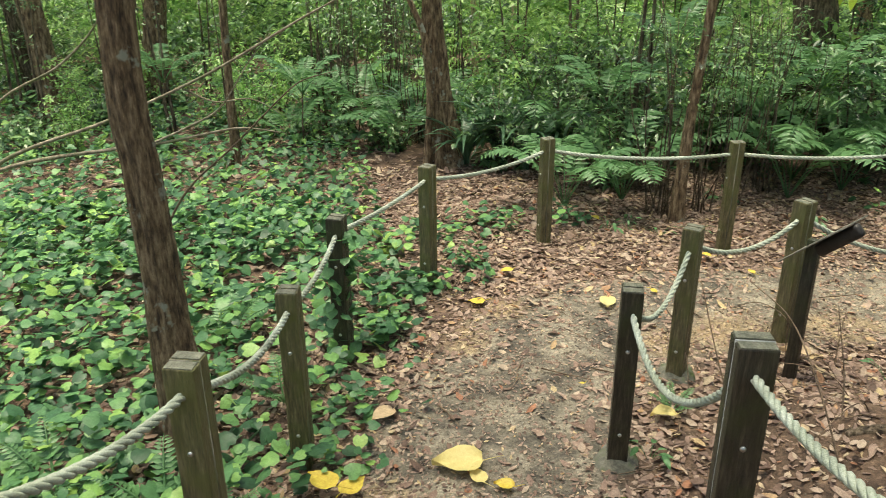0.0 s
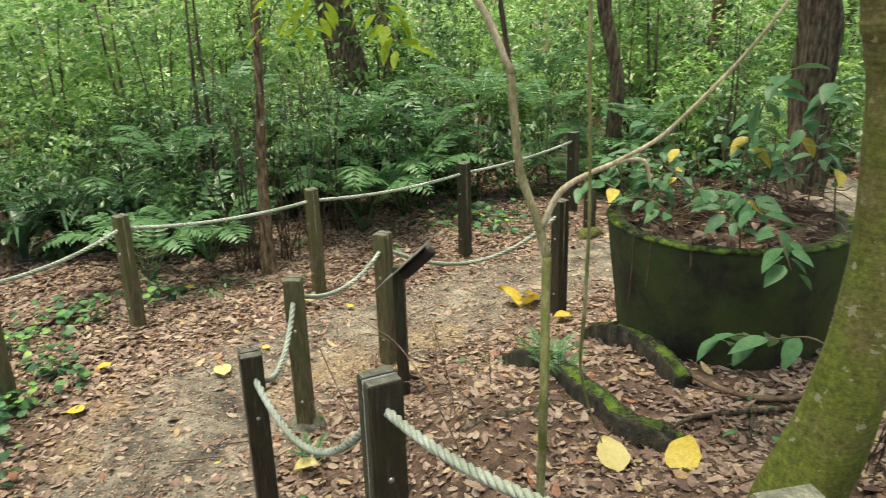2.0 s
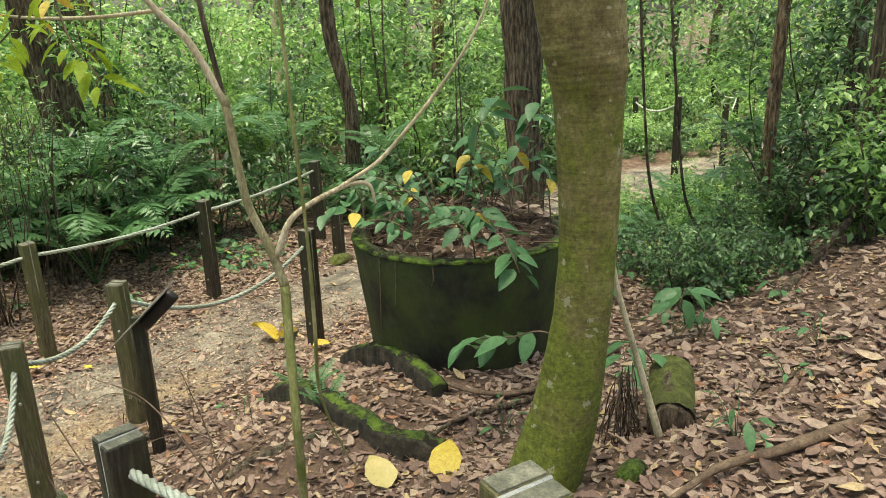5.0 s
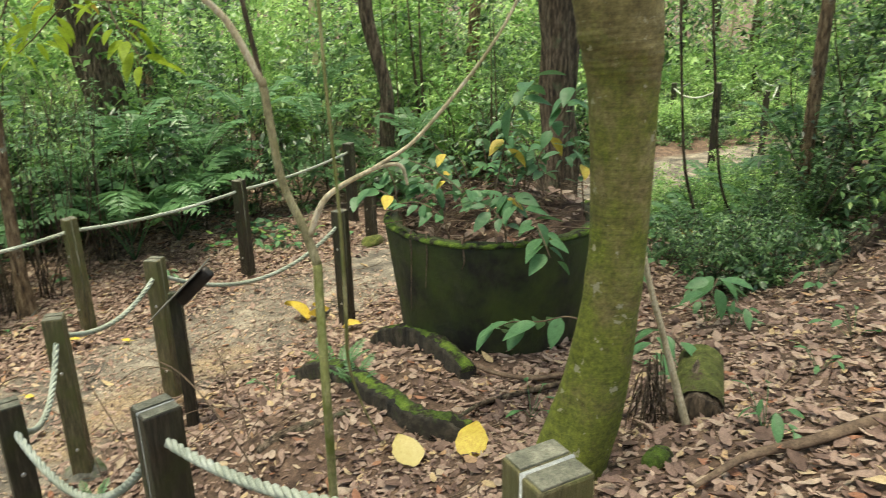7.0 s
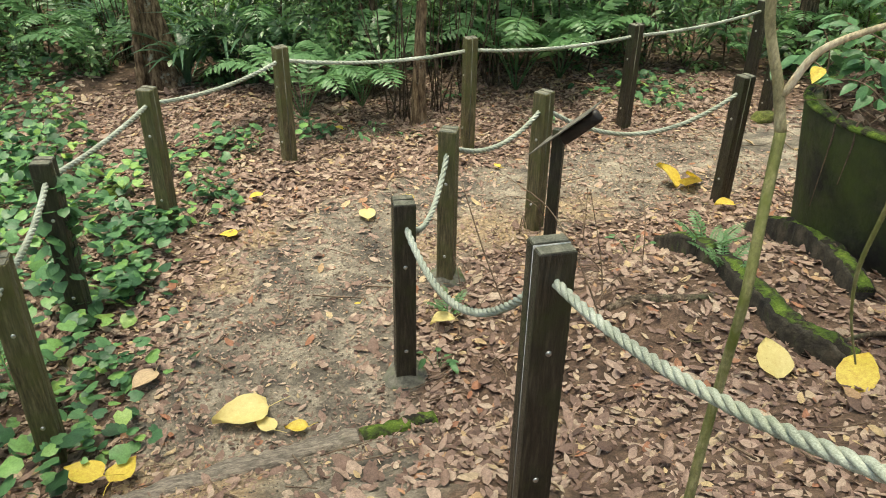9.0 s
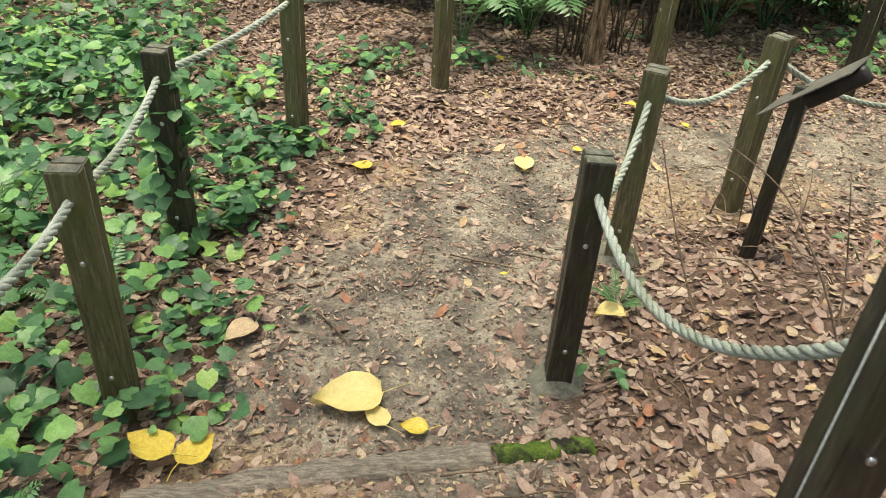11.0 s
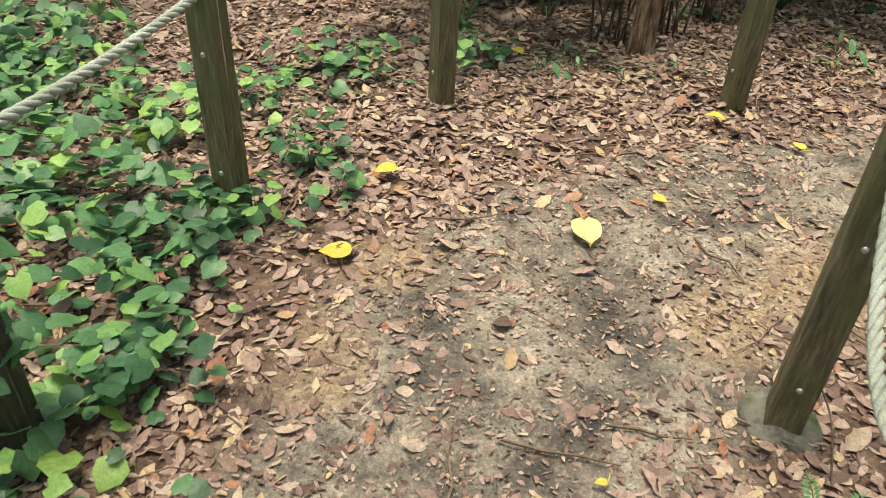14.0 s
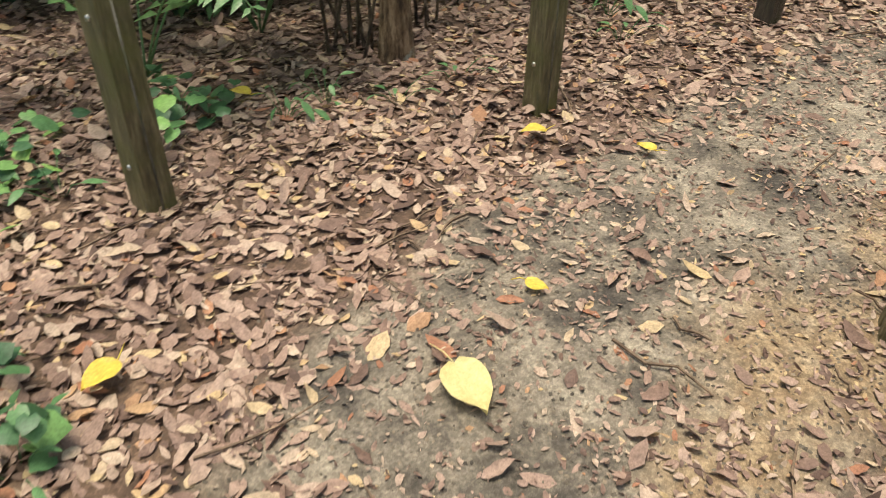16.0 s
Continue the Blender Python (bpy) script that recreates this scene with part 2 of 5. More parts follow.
def mossy_bark():
    """Smooth brown bark with fine rings, specks of pale lichen, and moss that thickens towards the foot."""
    m, nt, bsdf = material("mossy_smooth_bark")
    v = coords(nt)
    n1 = noise_node(nt, 7.0, v, 7, 0.7)
    n2 = noise_node(nt, 60.0, v, 6, 0.75)
    col = ramp_node(nt, [(0.32, (0.09, 0.07, 0.024)), (0.5, (0.195, 0.162, 0.06)), (0.68, (0.31, 0.265, 0.115))], n1)
    xyz = nt.nodes.new("ShaderNodeSeparateXYZ")
    nt.links.new(v, xyz.inputs[0])
    foot = nt.nodes.new("ShaderNodeMath")
    foot.operation, foot.inputs[1].default_value, foot.inputs[2].default_value = "MULTIPLY_ADD", -0.16, 0.22
    nt.links.new(xyz.outputs[2], foot.inputs[0])
    grow = nt.nodes.new("ShaderNodeMath")
    grow.operation = "ADD"
    nt.links.new(foot.outputs[0], grow.inputs[0])
    nt.links.new(noise_node(nt, 3.2, v, 8, 0.72), grow.inputs[1])
    mask = ramp_node(nt, [(0.44, (0, 0, 0)), (0.62, (0.9, 0.9, 0.9))], grow.outputs[0])
    col = mix(nt, mask, col, ramp_node(nt, [(0.35, (0.085, 0.11, 0.012)), (0.65, (0.21, 0.25, 0.03))], noise_node(nt, 25.0, v, 6, 0.75)))
    col = mix(nt, 0.55, col, ramp_node(nt, [(0.36, (0.18, 0.18, 0.18)), (0.64, (0.82, 0.82, 0.82))], n2), "OVERLAY")
    rings = noise_node(nt, 5.0, coords(nt, (0.8, 0.8, 16.0)), 5, 0.75)
    col = mix(nt, 0.32, col, ramp_node(nt, [(0.36, (0.16, 0.16, 0.16)), (0.5, (0.5, 0.5, 0.5)), (0.66, (0.72, 0.72, 0.72))], rings), "OVERLAY")
    speck = ramp_node(nt, [(0.64, (0, 0, 0)), (0.67, (0.8, 0.8, 0.8))], noise_node(nt, 17.0, v, 4, 0.6))
    col = mix(nt, speck, col, (0.42, 0.40, 0.26))
    patch = ramp_node(nt, [(0.59, (0, 0, 0)), (0.65, (1, 1, 1))], noise_node(nt, 2.6, v, 10, 0.82))
    col = mix(nt, patch, col, (0.36, 0.32, 0.17))
    nt.links.new(col, bsdf.inputs["Base Color"])
    bsdf.inputs["Roughness"].default_value = 0.85
    bump(nt, bsdf, noise_node(nt, 22.0, coords(nt, (0.7, 0.7, 2.6)), 7, 0.75), 0.4, 0.01)
    return m


BARK_GREEN = mossy_bark()
BARK_PALE = surface("pale_bark", [(0.3, (0.34, 0.285, 0.17)), (0.5, (0.54, 0.465, 0.30)), (0.7, (0.70, 0.62, 0.45))], 9.0, (2, 2, 0.8), 0.85, 0.5, stain=(0.22, 0.215, 0.09), stain_scale=3.0, stain_at=(0.54, 0.7), fine=70)
SAPLING = surface("green_sapling_bark", [(0.3, (0.13, 0.13, 0.045)), (0.5, (0.26, 0.255, 0.10)), (0.7, (0.42, 0.39, 0.20))], 9.0, (2, 2, 0.8), 0.85, 0.5, stain=(0.14, 0.17, 0.03), stain_scale=4.0, stain_at=(0.46, 0.62), fine=70)
SAPLING_TAN = surface("tan_sapling_bark", [(0.3, (0.2, 0.18, 0.085)), (0.5, (0.36, 0.325, 0.17)), (0.7, (0.52, 0.47, 0.29))], 9.0, (2, 2, 0.8), 0.85, 0.5, stain=(0.2, 0.21, 0.06), stain_scale=4.0, stain_at=(0.5, 0.66), fine=70)
DEADWOOD = surface("grey_dead_wood", [(0.3, (0.11, 0.09, 0.06)), (0.5, (0.24, 0.2, 0.14)), (0.7, (0.4, 0.35, 0.26))], 9.0, (2, 2, 0.8), 0.9, 0.6, stain=(0.12, 0.13, 0.06), stain_scale=3.0, stain_at=(0.5, 0.66), fine=70)
LOG_MOSS = surface("thin_log_moss", [(0.3, (0.05, 0.055, 0.014)), (0.52, (0.13, 0.155, 0.032)), (0.72, (0.25, 0.27, 0.08))], 16.0, rough=1.0, relief=1.0, fine=110, stain=(0.07, 0.05, 0.03), stain_scale=8.0, stain_at=(0.5, 0.64), depth=0.02)
TWIG = surface("dead_twig", [(0.3, (0.07, 0.045, 0.03)), (0.7, (0.24, 0.17, 0.11))], 15.0, rough=0.9, relief=0.4)
METAL_DARK = surface("rusty_painted_steel", [(0.3, (0.012, 0.01, 0.009)), (0.6, (0.03, 0.024, 0.02)), (0.8, (0.07, 0.045, 0.03))], 10.0, rough=0.5, relief=0.2)
PANEL = surface("faded_sign_face", [(0.3, (0.10, 0.093, 0.075)), (0.7, (0.21, 0.195, 0.16))], 8.0, rough=0.55, relief=0.2)

# ---- the lie of the land ----
TRAIL = [(0.15, 2.6), (0.35, 3.9), (0.85, 4.85), (1.8, 5.35), (3.0, 5.5), (4.6, 5.7), (6.5, 5.9), (9.0, 5.7), (12.0, 5.5), (14.0, 4.7), (18.0, 2.8)]


CLAY = [(2.1, 4.95, 0.55), (2.9, 5.05, 0.4), (-0.05, 5.2, 0.4), (1.55, 4.75, 0.3), (-0.3, 2.6, 0.7), (0.1, 4.75, 0.3), (0.3, 5.3, 0.35), (0.0, 5.6, 0.25)]


def smooth(u):
    u = min(max(u, 0.0), 1.0)
    return u * u * (3 - 2 * u)


def rise(u):
    return 0.0 if u < 0 else (u * u / 0.8 if u < 0.4 else u - 0.2)


def lie(x, y):
    """The height of the ground, without its small bumps."""
    k = smooth((x - 1.2) / 1.4)
    near = 0.40 * rise(3.25 - y)
    bank = min(0.45 * rise(4.55 - y), 0.42) + 0.42 * rise(2.5 - y)
    z = near * (1 - k) + bank * k
    z = z if z < 1.35 else 1.35 + (z - 1.35) * 0.3
    return min(z, 3.5)


def trail_gap(x, y):
    best = 99.0
    for (ax, ay), (bx, by) in zip(TRAIL, TRAIL[1:]):
        dx, dy = bx - ax, by - ay
        k = min(max(((x - ax) * dx + (y - ay) * dy) / (dx * dx + dy * dy), 0), 1)
        best = min(best, math.hypot(x - ax - k * dx, y - ay - k * dy))
    return best


def trodden(x, y):
    return smooth(1.25 - trail_gap(x, y) / 0.95)


def soil(x, y):
    """The height of the ground with its bumps, but for the worn trail, which is smoother."""
    rough = 0.012 + 0.03 * (1 - trodden(x, y))
    return lie(x, y) + rough * noise.noise((x * 2.1, y * 2.1, 0)) + 0.4 * rough * noise.noise((x * 7, y * 7, 3))


def axis(near, far, edge, step):
    """Grid lines: close together over the part walked through, wider and wider out to the horizon."""
    vals = list(np.arange(near, far, step))
    grow, a, b = step, near, far
    while a > -edge or b < edge:
        grow *= 1.22
        a, b = a - grow, b + grow
        vals = [a] + vals + [b]
    return vals


def build_ground():
    xs, ys = axis(-6, 9, 900, 0.07), axis(-1.5, 10, 900, 0.07)
    verts = [(x, y, soil(x, y)) for y in ys for x in xs]
    n = len(xs)
    faces = [(j * n + i, j * n + i + 1, j * n + n + i + 1, j * n + n + i) for j in range(len(ys) - 1) for i in range(n - 1)]
    me = bpy.data.meshes.new("ground")
    me.from_pydata(verts, [], faces)
    me.polygons.foreach_set("use_smooth", [True] * len(faces))
    att = me.attributes.new("trodden", "FLOAT", "POINT")
    att.data.foreach_set("value", [trodden(x, y) for x, y, z in verts])
    att = me.attributes.new("clay", "FLOAT", "POINT")
    att.data.foreach_set("value", [max(smooth(1.3 - math.hypot(x - cx, y - cy) / r) * 0.42 for cx, cy, r in CLAY) for x, y, z in verts])
    me.materials.append(SOIL)
    tagged(new("ground", me), "brown forest soil with a trodden grey and ochre trail", "ground", kind="structure")


build_ground()

# ---- mesh helpers ----
def part(name, bm, mat, parent=None, label="", even=True):
    me = bpy.data.meshes.new(name)
    bm.to_mesh(me)
    bm.free()
    me.materials.append(mat)
    if even:
        me.polygons.foreach_set("use_smooth", [True] * len(me.polygons))
    ob = new(name, me)
    ob.parent = parent
    if label:
        ob["label"] = label
    return ob


def thing(name, m, label, category, group=""):
    ob = tagged(new(name), label, category, group)
    ob.matrix_world = m
    return ob


def tube(bm, points, radii, sides=8, wobble=0.0, seed=0, cap=True, ridge=0.0, collars=()):
    """A round limb along the points, with a radius at each; wobble makes its outline uneven."""
    pts = [Vector(p) for p in points]
    rings = []
    side = None
    for i, p in enumerate(pts):
        way = (pts[min(i + 1, len(pts) - 1)] - pts[max(i - 1, 0)]).normalized()
        if side is None:
            side = way.orthogonal().normalized()
        side = (side - way * side.dot(way)).normalized()
        up = way.cross(side)
        ring = []
        for k in range(sides):
            a = 2 * math.pi * k / sides
            r = radii[i]
            if wobble:
                r *= 1 + wobble * noise.noise((math.cos(a) * 1.6 + seed, math.sin(a) * 1.6, p.z * 1.3 + seed))
            if ridge:
                r *= 1 + ridge * noise.noise((math.cos(a) * 5 + seed, math.sin(a) * 5, p.z * 1.1)) + 0.5 * ridge * noise.noise((math.cos(a) * 13, math.sin(a) * 13 + seed, p.z * 3.0))
            for cz, ch, cw in collars:
                u = (p.z - cz + 0.05 * math.cos(a + cz)) / cw
                r *= 1 + ch * math.exp(-u * u) + 0.007 * math.exp(-0.25 * u * u) * math.sin(p.z * 260 + 2 * noise.noise((math.cos(a) * 2, math.sin(a) * 2, p.z * 9)))
            ring.append(bm.verts.new(p + side * (r * math.cos(a)) + up * (r * math.sin(a))))
        rings.append(ring)
    for a, b in zip(rings, rings[1:]):
        for k in range(sides):
            bm.faces.new((a[k], a[(k + 1) % sides], b[(k + 1) % sides], b[k]))
    if cap:
        bm.faces.new(reversed(rings[0]))
        bm.faces.new(rings[-1])


def curve_points(points, radii, steps):
    """Smooth points and radii between the given ones (Catmull-Rom)."""
    p = [Vector(q) for q in points]
    last = len(p) - 1
    tan = []
    for i in range(last + 1):
        a, c = p[max(i - 1, 0)], p[min(i + 1, last)]
        short = min([(p[k + 1] - p[k]).length for k in (i - 1, i) if 0 <= k < last])
        tan.append((c - a).normalized() * short)
    out, rad = [], []
    for i in range(last):
        for s in range(steps):
            t = s / steps
            t2, t3 = t * t, t ** 3
            out.append(p[i] * (2 * t3 - 3 * t2 + 1) + tan[i] * (t3 - 2 * t2 + t) + p[i + 1] * (3 * t2 - 2 * t3) + tan[i + 1] * (t3 - t2))
            rad.append(radii[i] * (1 - t) + radii[i + 1] * t)
    return out + [p[-1]], rad + [radii[-1]]


def box(bm, size, m=Matrix.Identity(4), bevel=0.0):
    made = bmesh.ops.create_cube(bm, size=1.0, matrix=m @ Matrix.Diagonal((*size, 1)))
    if bevel:
        edges = list({e for v in made["verts"] for e in v.link_edges})
        bmesh.ops.bevel(bm, geom=edges, offset=bevel, segments=2, affect="EDGES", profile=0.6)


# Leaf blades, one metre long along y.
BLADE = (np.array([(0, 0, 0), (-0.19, 0.38, 0.05), (0, 0.42, -0.01), (0.19, 0.38, 0.05), (0, 1, -0.1)], float), [(0, 2, 1), (0, 3, 2), (1, 2, 4), (2, 3, 4)])
DIAMOND = (np.array([(0, 0, 0), (-0.21, 0.45, 0.05), (0, 1, -0.1), (0.21, 0.45, 0.05)], float), [(0, 3, 2), (0, 2, 1)])
OVATE = (np.array([(0, 0, 0), (-0.24, 0.22, 0.03), (0, 0.25, 0), (0.24, 0.22, 0.03), (-0.25, 0.58, 0.0), (0, 0.6, -0.03), (0.25, 0.58, 0.0), (0, 1, -0.14)], float),
         [(0, 2, 1), (0, 3, 2), (1, 2, 5, 4), (2, 3, 6, 5), (4, 5, 7), (5, 6, 7)])
HEART = (np.array([(0, 0.1, 0), (-0.2, -0.06, 0.02), (-0.42, 0.15, 0.04), (-0.36, 0.5, 0.03), (0, 1, -0.12), (0.36, 0.5, 0.03), (0.42, 0.15, 0.04), (0.2, -0.06, 0.02), (0, 0.5, -0.03)], float),
         [(0, 1, 2), (0, 2, 3, 8), (8, 3, 4), (8, 4, 5), (0, 8, 5, 6), (0, 6, 7)])


def fine_leaf(wide, droop, tip=0.75):
    """A broad leaf with a folded midrib and a drawn-out tip, for leaves seen close to."""
    verts, faces, n = [], [], 7
    for j in range(n + 1):
        t = j / n
        w = wide * max(0.02, math.sin(math.pi * t ** tip)) ** 0.85 if j < n else 0.006
        for s in (-1, 0, 1):
            verts.append((s * w, t, 0.28 * w * abs(s) - droop * t * t))
    for j in range(n):
        for k in (0, 1):
            a = j * 3 + k
            faces.append((a, a + 1, a + 4, a + 3))
    return np.array(verts, float), faces


BROAD, LONG = fine_leaf(0.27, 0.22), fine_leaf(0.19, 0.25, 0.85)


def round_heart():
    """A rounded heart-shaped leaf with a scalloped edge, domed, with a sunken midrib."""
    n = 16
    verts = [(0.0, 0.42, 0.03)]
    for k in range(n):
        a = 2 * math.pi * k / n
        u = 1 + (0.05 if k % 2 else -0.03)
        x, y = 0.47 * math.sin(a) * u * (1 - 0.16 * math.cos(a)), 0.45 + 0.47 * math.cos(a) * u
        if k == 0:
            y = 1.04
        if k == n // 2:
            y = 0.14
        edge = 0.06 * (k % 3 - 1)
        verts.append((x, y, -0.05 - 0.05 * edge if k % (n // 2) else -0.09))
    return np.array(verts, float), [(0, (k + 1) % n + 1, k + 1) for k in range(n)]


ROUND = round_heart()


def curled(k):
    """A dry leaf: oval to pointed, twisted, with edges rolled up or down and a few torn bits."""
    rng = np.random.RandomState(k)
    wide, curl, twist, bow = rng.uniform(0.17, 0.34), rng.uniform(-0.1, 0.14), rng.uniform(-0.3, 0.3), rng.uniform(-0.1, 0.1)
    verts, rows = [], 6
    for j in range(rows + 1):
        y = j / rows
        w = math.sin(math.pi * y ** rng.uniform(0.75, 0.95)) ** 0.75 if 0 < j < rows else 0.0
        bend = bow * math.sin(math.pi * y)
        for s in ((-1, 0, 1) if w else (0,)):
            jag = 1 + rng.uniform(-0.22, 0.1)
            verts.append((s * w * wide * jag, y, bend + (curl * w * rng.uniform(0.6, 1.4) if s else 0) + s * twist * (y - 0.5) * w * 0.6))
    faces = [(0, 2, 1), (0, 3, 2)]
    for j in range(1, 3 * rows - 5, 3):
        faces += [(j, j + 1, j + 4, j + 3), (j + 1, j + 2, j + 5, j + 4)]
    e = 3 * rows - 5
    faces += [(e, e + 1, e + 3), (e + 1, e + 2, e + 3)]
    return np.array(verts, float), faces


def bulk(name, batches, mat):
    """One mesh of many leaves. Each batch: a blade, places (n,3), turns (n,3,3) with their size in them."""
    vs, loops, starts, totals, base, lbase = [], [], [], [], 0, 0
    for (tv, tf), places, turns in batches:
        n = len(places)
        if not n:
            continue
        vs.append((np.einsum("nij,vj->nvi", turns, tv) + places[:, None, :]).reshape(-1, 3))
        flat = np.concatenate([np.array(f) for f in tf])
        tot = np.array([len(f) for f in tf])
        off = (base + np.arange(n) * len(tv))[:, None]
        loops.append((flat[None, :] + off).reshape(-1))
        totals.append(np.tile(tot, n))
        base += n * len(tv)
    v, l, t = np.concatenate(vs), np.concatenate(loops), np.concatenate(totals)
    me = bpy.data.meshes.new(name)
    me.vertices.add(len(v))
    me.vertices.foreach_set("co", v.astype(np.float32).ravel())
    me.loops.add(len(l))
    me.loops.foreach_set("vertex_index", l.astype(np.int32))
    me.polygons.add(len(t))
    me.polygons.foreach_set("loop_start", (np.cumsum(t) - t).astype(np.int32))
    me.polygons.foreach_set("use_smooth", np.ones(len(t), bool))
    me.update(calc_edges=True)
    me.materials.append(mat)
    return me


def turns_of(rng, n, size, tilt, spread=None, yaw=None):
    """n random turns: any heading, tipped by about tilt radians, sized from size[0] to size[1]."""
    a = rng.uniform(0, 2 * math.pi, n) if yaw is None else yaw
    b = rng.normal(tilt, 0.35 if spread is None else spread, n)
    c = rng.normal(0, 0.35 if spread is None else spread, n)
    s = rng.uniform(size[0], size[1], n)
    out = np.empty((n, 3, 3))
    ca, sa, cb, sb, cc, sc = np.cos(a), np.sin(a), np.cos(b), np.sin(b), np.cos(c), np.sin(c)
    # heading * pitch * roll
    out[:, 0, 0], out[:, 0, 1], out[:, 0, 2] = ca * cc - sa * sb * sc, -sa * cb, ca * sc + sa * sb * cc
    out[:, 1, 0], out[:, 1, 1], out[:, 1, 2] = sa * cc + ca * sb * sc, ca * cb, sa * sc - ca * sb * cc
    out[:, 2, 0], out[:, 2, 1], out[:, 2, 2] = -cb * sc, sb, cb * cc
    return out * s[:, None, None]


# ---- rope rails: posts and ropes ----
def post(name, x, y, height, way, label, mat=TIMBER, lean=(0, 0), foot=False, hole=0.11, pale=False, width=0.108):
    """Two boards bolted together, along the rail's heading; the rope goes through a hole near the top."""
    z = lie(x, y)
    ob = thing(name, pose(x, y, z, lean[0], lean[1], way), label, "post", "posts of the rope rail")
    deep = 0.30
    for sx in (-1, 1):
        bm = bmesh.new()
        full = height + deep
        box(bm, (0.05, width, full), Matrix.Translation((sx * 0.0285, 0, height - full / 2 - (0.004 if sx < 0 else 0))), 0.006)
        part("board", bm, mat, ob, even=False)
        bm = bmesh.new()
        box(bm, (0.044, width - 0.012, 0.006), Matrix.Translation((sx * 0.0285, 0, height - (0.004 if sx < 0 else 0) + 0.001)), 0.002)
        part("end_grain", bm, TOPWOOD, ob, "grey weathered end grain", even=False)
    bm = bmesh.new()
    box(bm, (0.0065, width - 0.004, height + 0.2), Matrix.Translation((0, 0, (height - 0.2) / 2 - 0.001)))
    part("spacer", bm, CONCRETE if not pale else SEALANT, ob, "pale filler strip between the boards" if pale else "")
    for frac in (0.32, 0.80):
        for sx in (-1, 1):
            bm = bmesh.new()
            bmesh.ops.create_uvsphere(bm, u_segments=10, v_segments=6, radius=0.011, matrix=Matrix.Translation((sx * 0.054, 0.0, height * (1 - frac))) @ Matrix.Diagonal((0.7, 1, 1, 1)))
            part("bolt", bm, STEEL, ob, "domed galvanised bolt head")
    if foot:
        bm = bmesh.new()
        tube(bm, [(0, 0, -0.1), (0.01, 0, 0.0), (0.0, 0.0, 0.03), (0, 0, 0.05)], [0.125, 0.125, 0.11, 0.06], 14, 0.3, x)
        part("footing", bm, CONCRETE, ob, "mossy concrete footing")
    top = ob.matrix_world @ Vector((0, 0, height - hole))
    return top


def rope(a, b, sag, label):
    """A three-strand rope that hangs between two posts."""
    a, b = Vector(a), Vector(b)
    mid = (a + b) / 2
    ob = thing("rope", Matrix.Translation(mid), label, "rope", "ropes of the rail")
    n = max(24, int((b - a).length / 0.011))
    line = [a.lerp(b, i / n) - Vector((0, 0, sag * 4 * (i / n) * (1 - i / n))) - mid for i in range(n + 1)]
    side = Vector((-(b - a).y, (b - a).x, 0)).normalized()
    for k in range(3):
        pts, length = [], 0.0
        for i, p in enumerate(line):
            if i:
                length += (p - line[i - 1]).length
            ang = length / 0.13 * 2 * math.pi + k * 2.094
            way = (line[min(i + 1, n)] - line[max(i - 1, 0)]).normalized()
            up = way.cross(side).normalized()
            pts.append(p + side * (0.0086 * math.cos(ang)) + up * (0.0086 * math.sin(ang)))
        bm = bmesh.new()
        tube(bm, pts, [0.0093] * len(pts), 6)
        part("strand", bm, ROPE, ob)


OLD = "weathered greenish timber rail post of two bolted boards"
WET = "dark wet timber rail post of two bolted boards"
L0 = post("rail_post", -0.86, 0.85, 1.02, 85, OLD)
L1 = post("rail_post", -0.73, 2.03, 1.02, 85, OLD, lean=(0, 0))
L2 = post("rail_post", -0.752, 3.34, 1.06, 88, OLD)
L3 = post("rail_post", -0.72, 4.47, 1.04, 78, "dark timber rail post overgrown by a creeper", TIMBER_DARK)
L4 = post("rail_post", -0.225, 5.70, 1.03, 60, OLD)
L5 = post("rail_post", 0.795, 6.62, 1.03, 18, OLD)
L6 = post("rail_post", 2.44, 6.53, 1.03, 0, OLD)
L7 = post("rail_post", 4.16, 6.64, 1.03, 4, WET, TIMBER_DARK)
L8 = post("rail_post", 5.91, 6.66, 0.52, 0, "short dark timber rail post beside the trail", TIMBER_DARK)
L9 = post("rail_post", 6.2, 7.35, 1.03, 15, WET, TIMBER_DARK)
R0 = post("rail_post", 1.052, 0.575, 0.995, 72, OLD, hole=0.08, pale=True)
R1 = post("rail_post", 1.055, 2.04, 1.13, 86, WET, TIMBER_DARK, pale=True, width=0.122)
R2 = post("rail_post", 0.975, 3.42, 1.06, 82, "dark timber rail post set in a mossy concrete footing", TIMBER_DARK, foot=True)
R3 = post("rail_post", 1.50, 4.31, 1.05, 58, "dark timber rail post set in a mossy concrete footing", TIMBER, foot=True)
R4 = post("rail_post", 2.37, 4.85, 1.05, 30, OLD)
R5 = post("rail_post", 4.02, 4.85, 1.04, 5, WET, TIMBER_DARK)
ROPES = [(L0, L1, 0.1), (L1, L2, 0.10), (L2, L3, 0.06), (L3, L4, 0.03), (L4, L5, 0.06), (L5, L6, 0.06), (L6, L7, 0.05), (L7, L9, 0.04),
         (R0, R1, 0.10), (R1, R2, 0.30), (R2, R3, 0.24), (R3, R4, 0.14), (R4, R5, 0.27)]
for a, b, sag in ROPES:
    rope(a, b, sag, "pale three-strand fibre rope hanging between timber posts")

# ---- the old well and its kerbs ----
WELL = (4.26, 3.36)


def well_fill(x, y):
    """The height of the soil in the well, which heaps up towards the far side of the rim."""
    back = smooth((x * 0.77 + y * 0.64 + 0.25) / 0.55)
    return 1.06 + 0.2 * back + 0.05 * noise.noise((x * 4, y * 4, 1)) + 0.02 * noise.noise((x * 13, y * 13, 2))


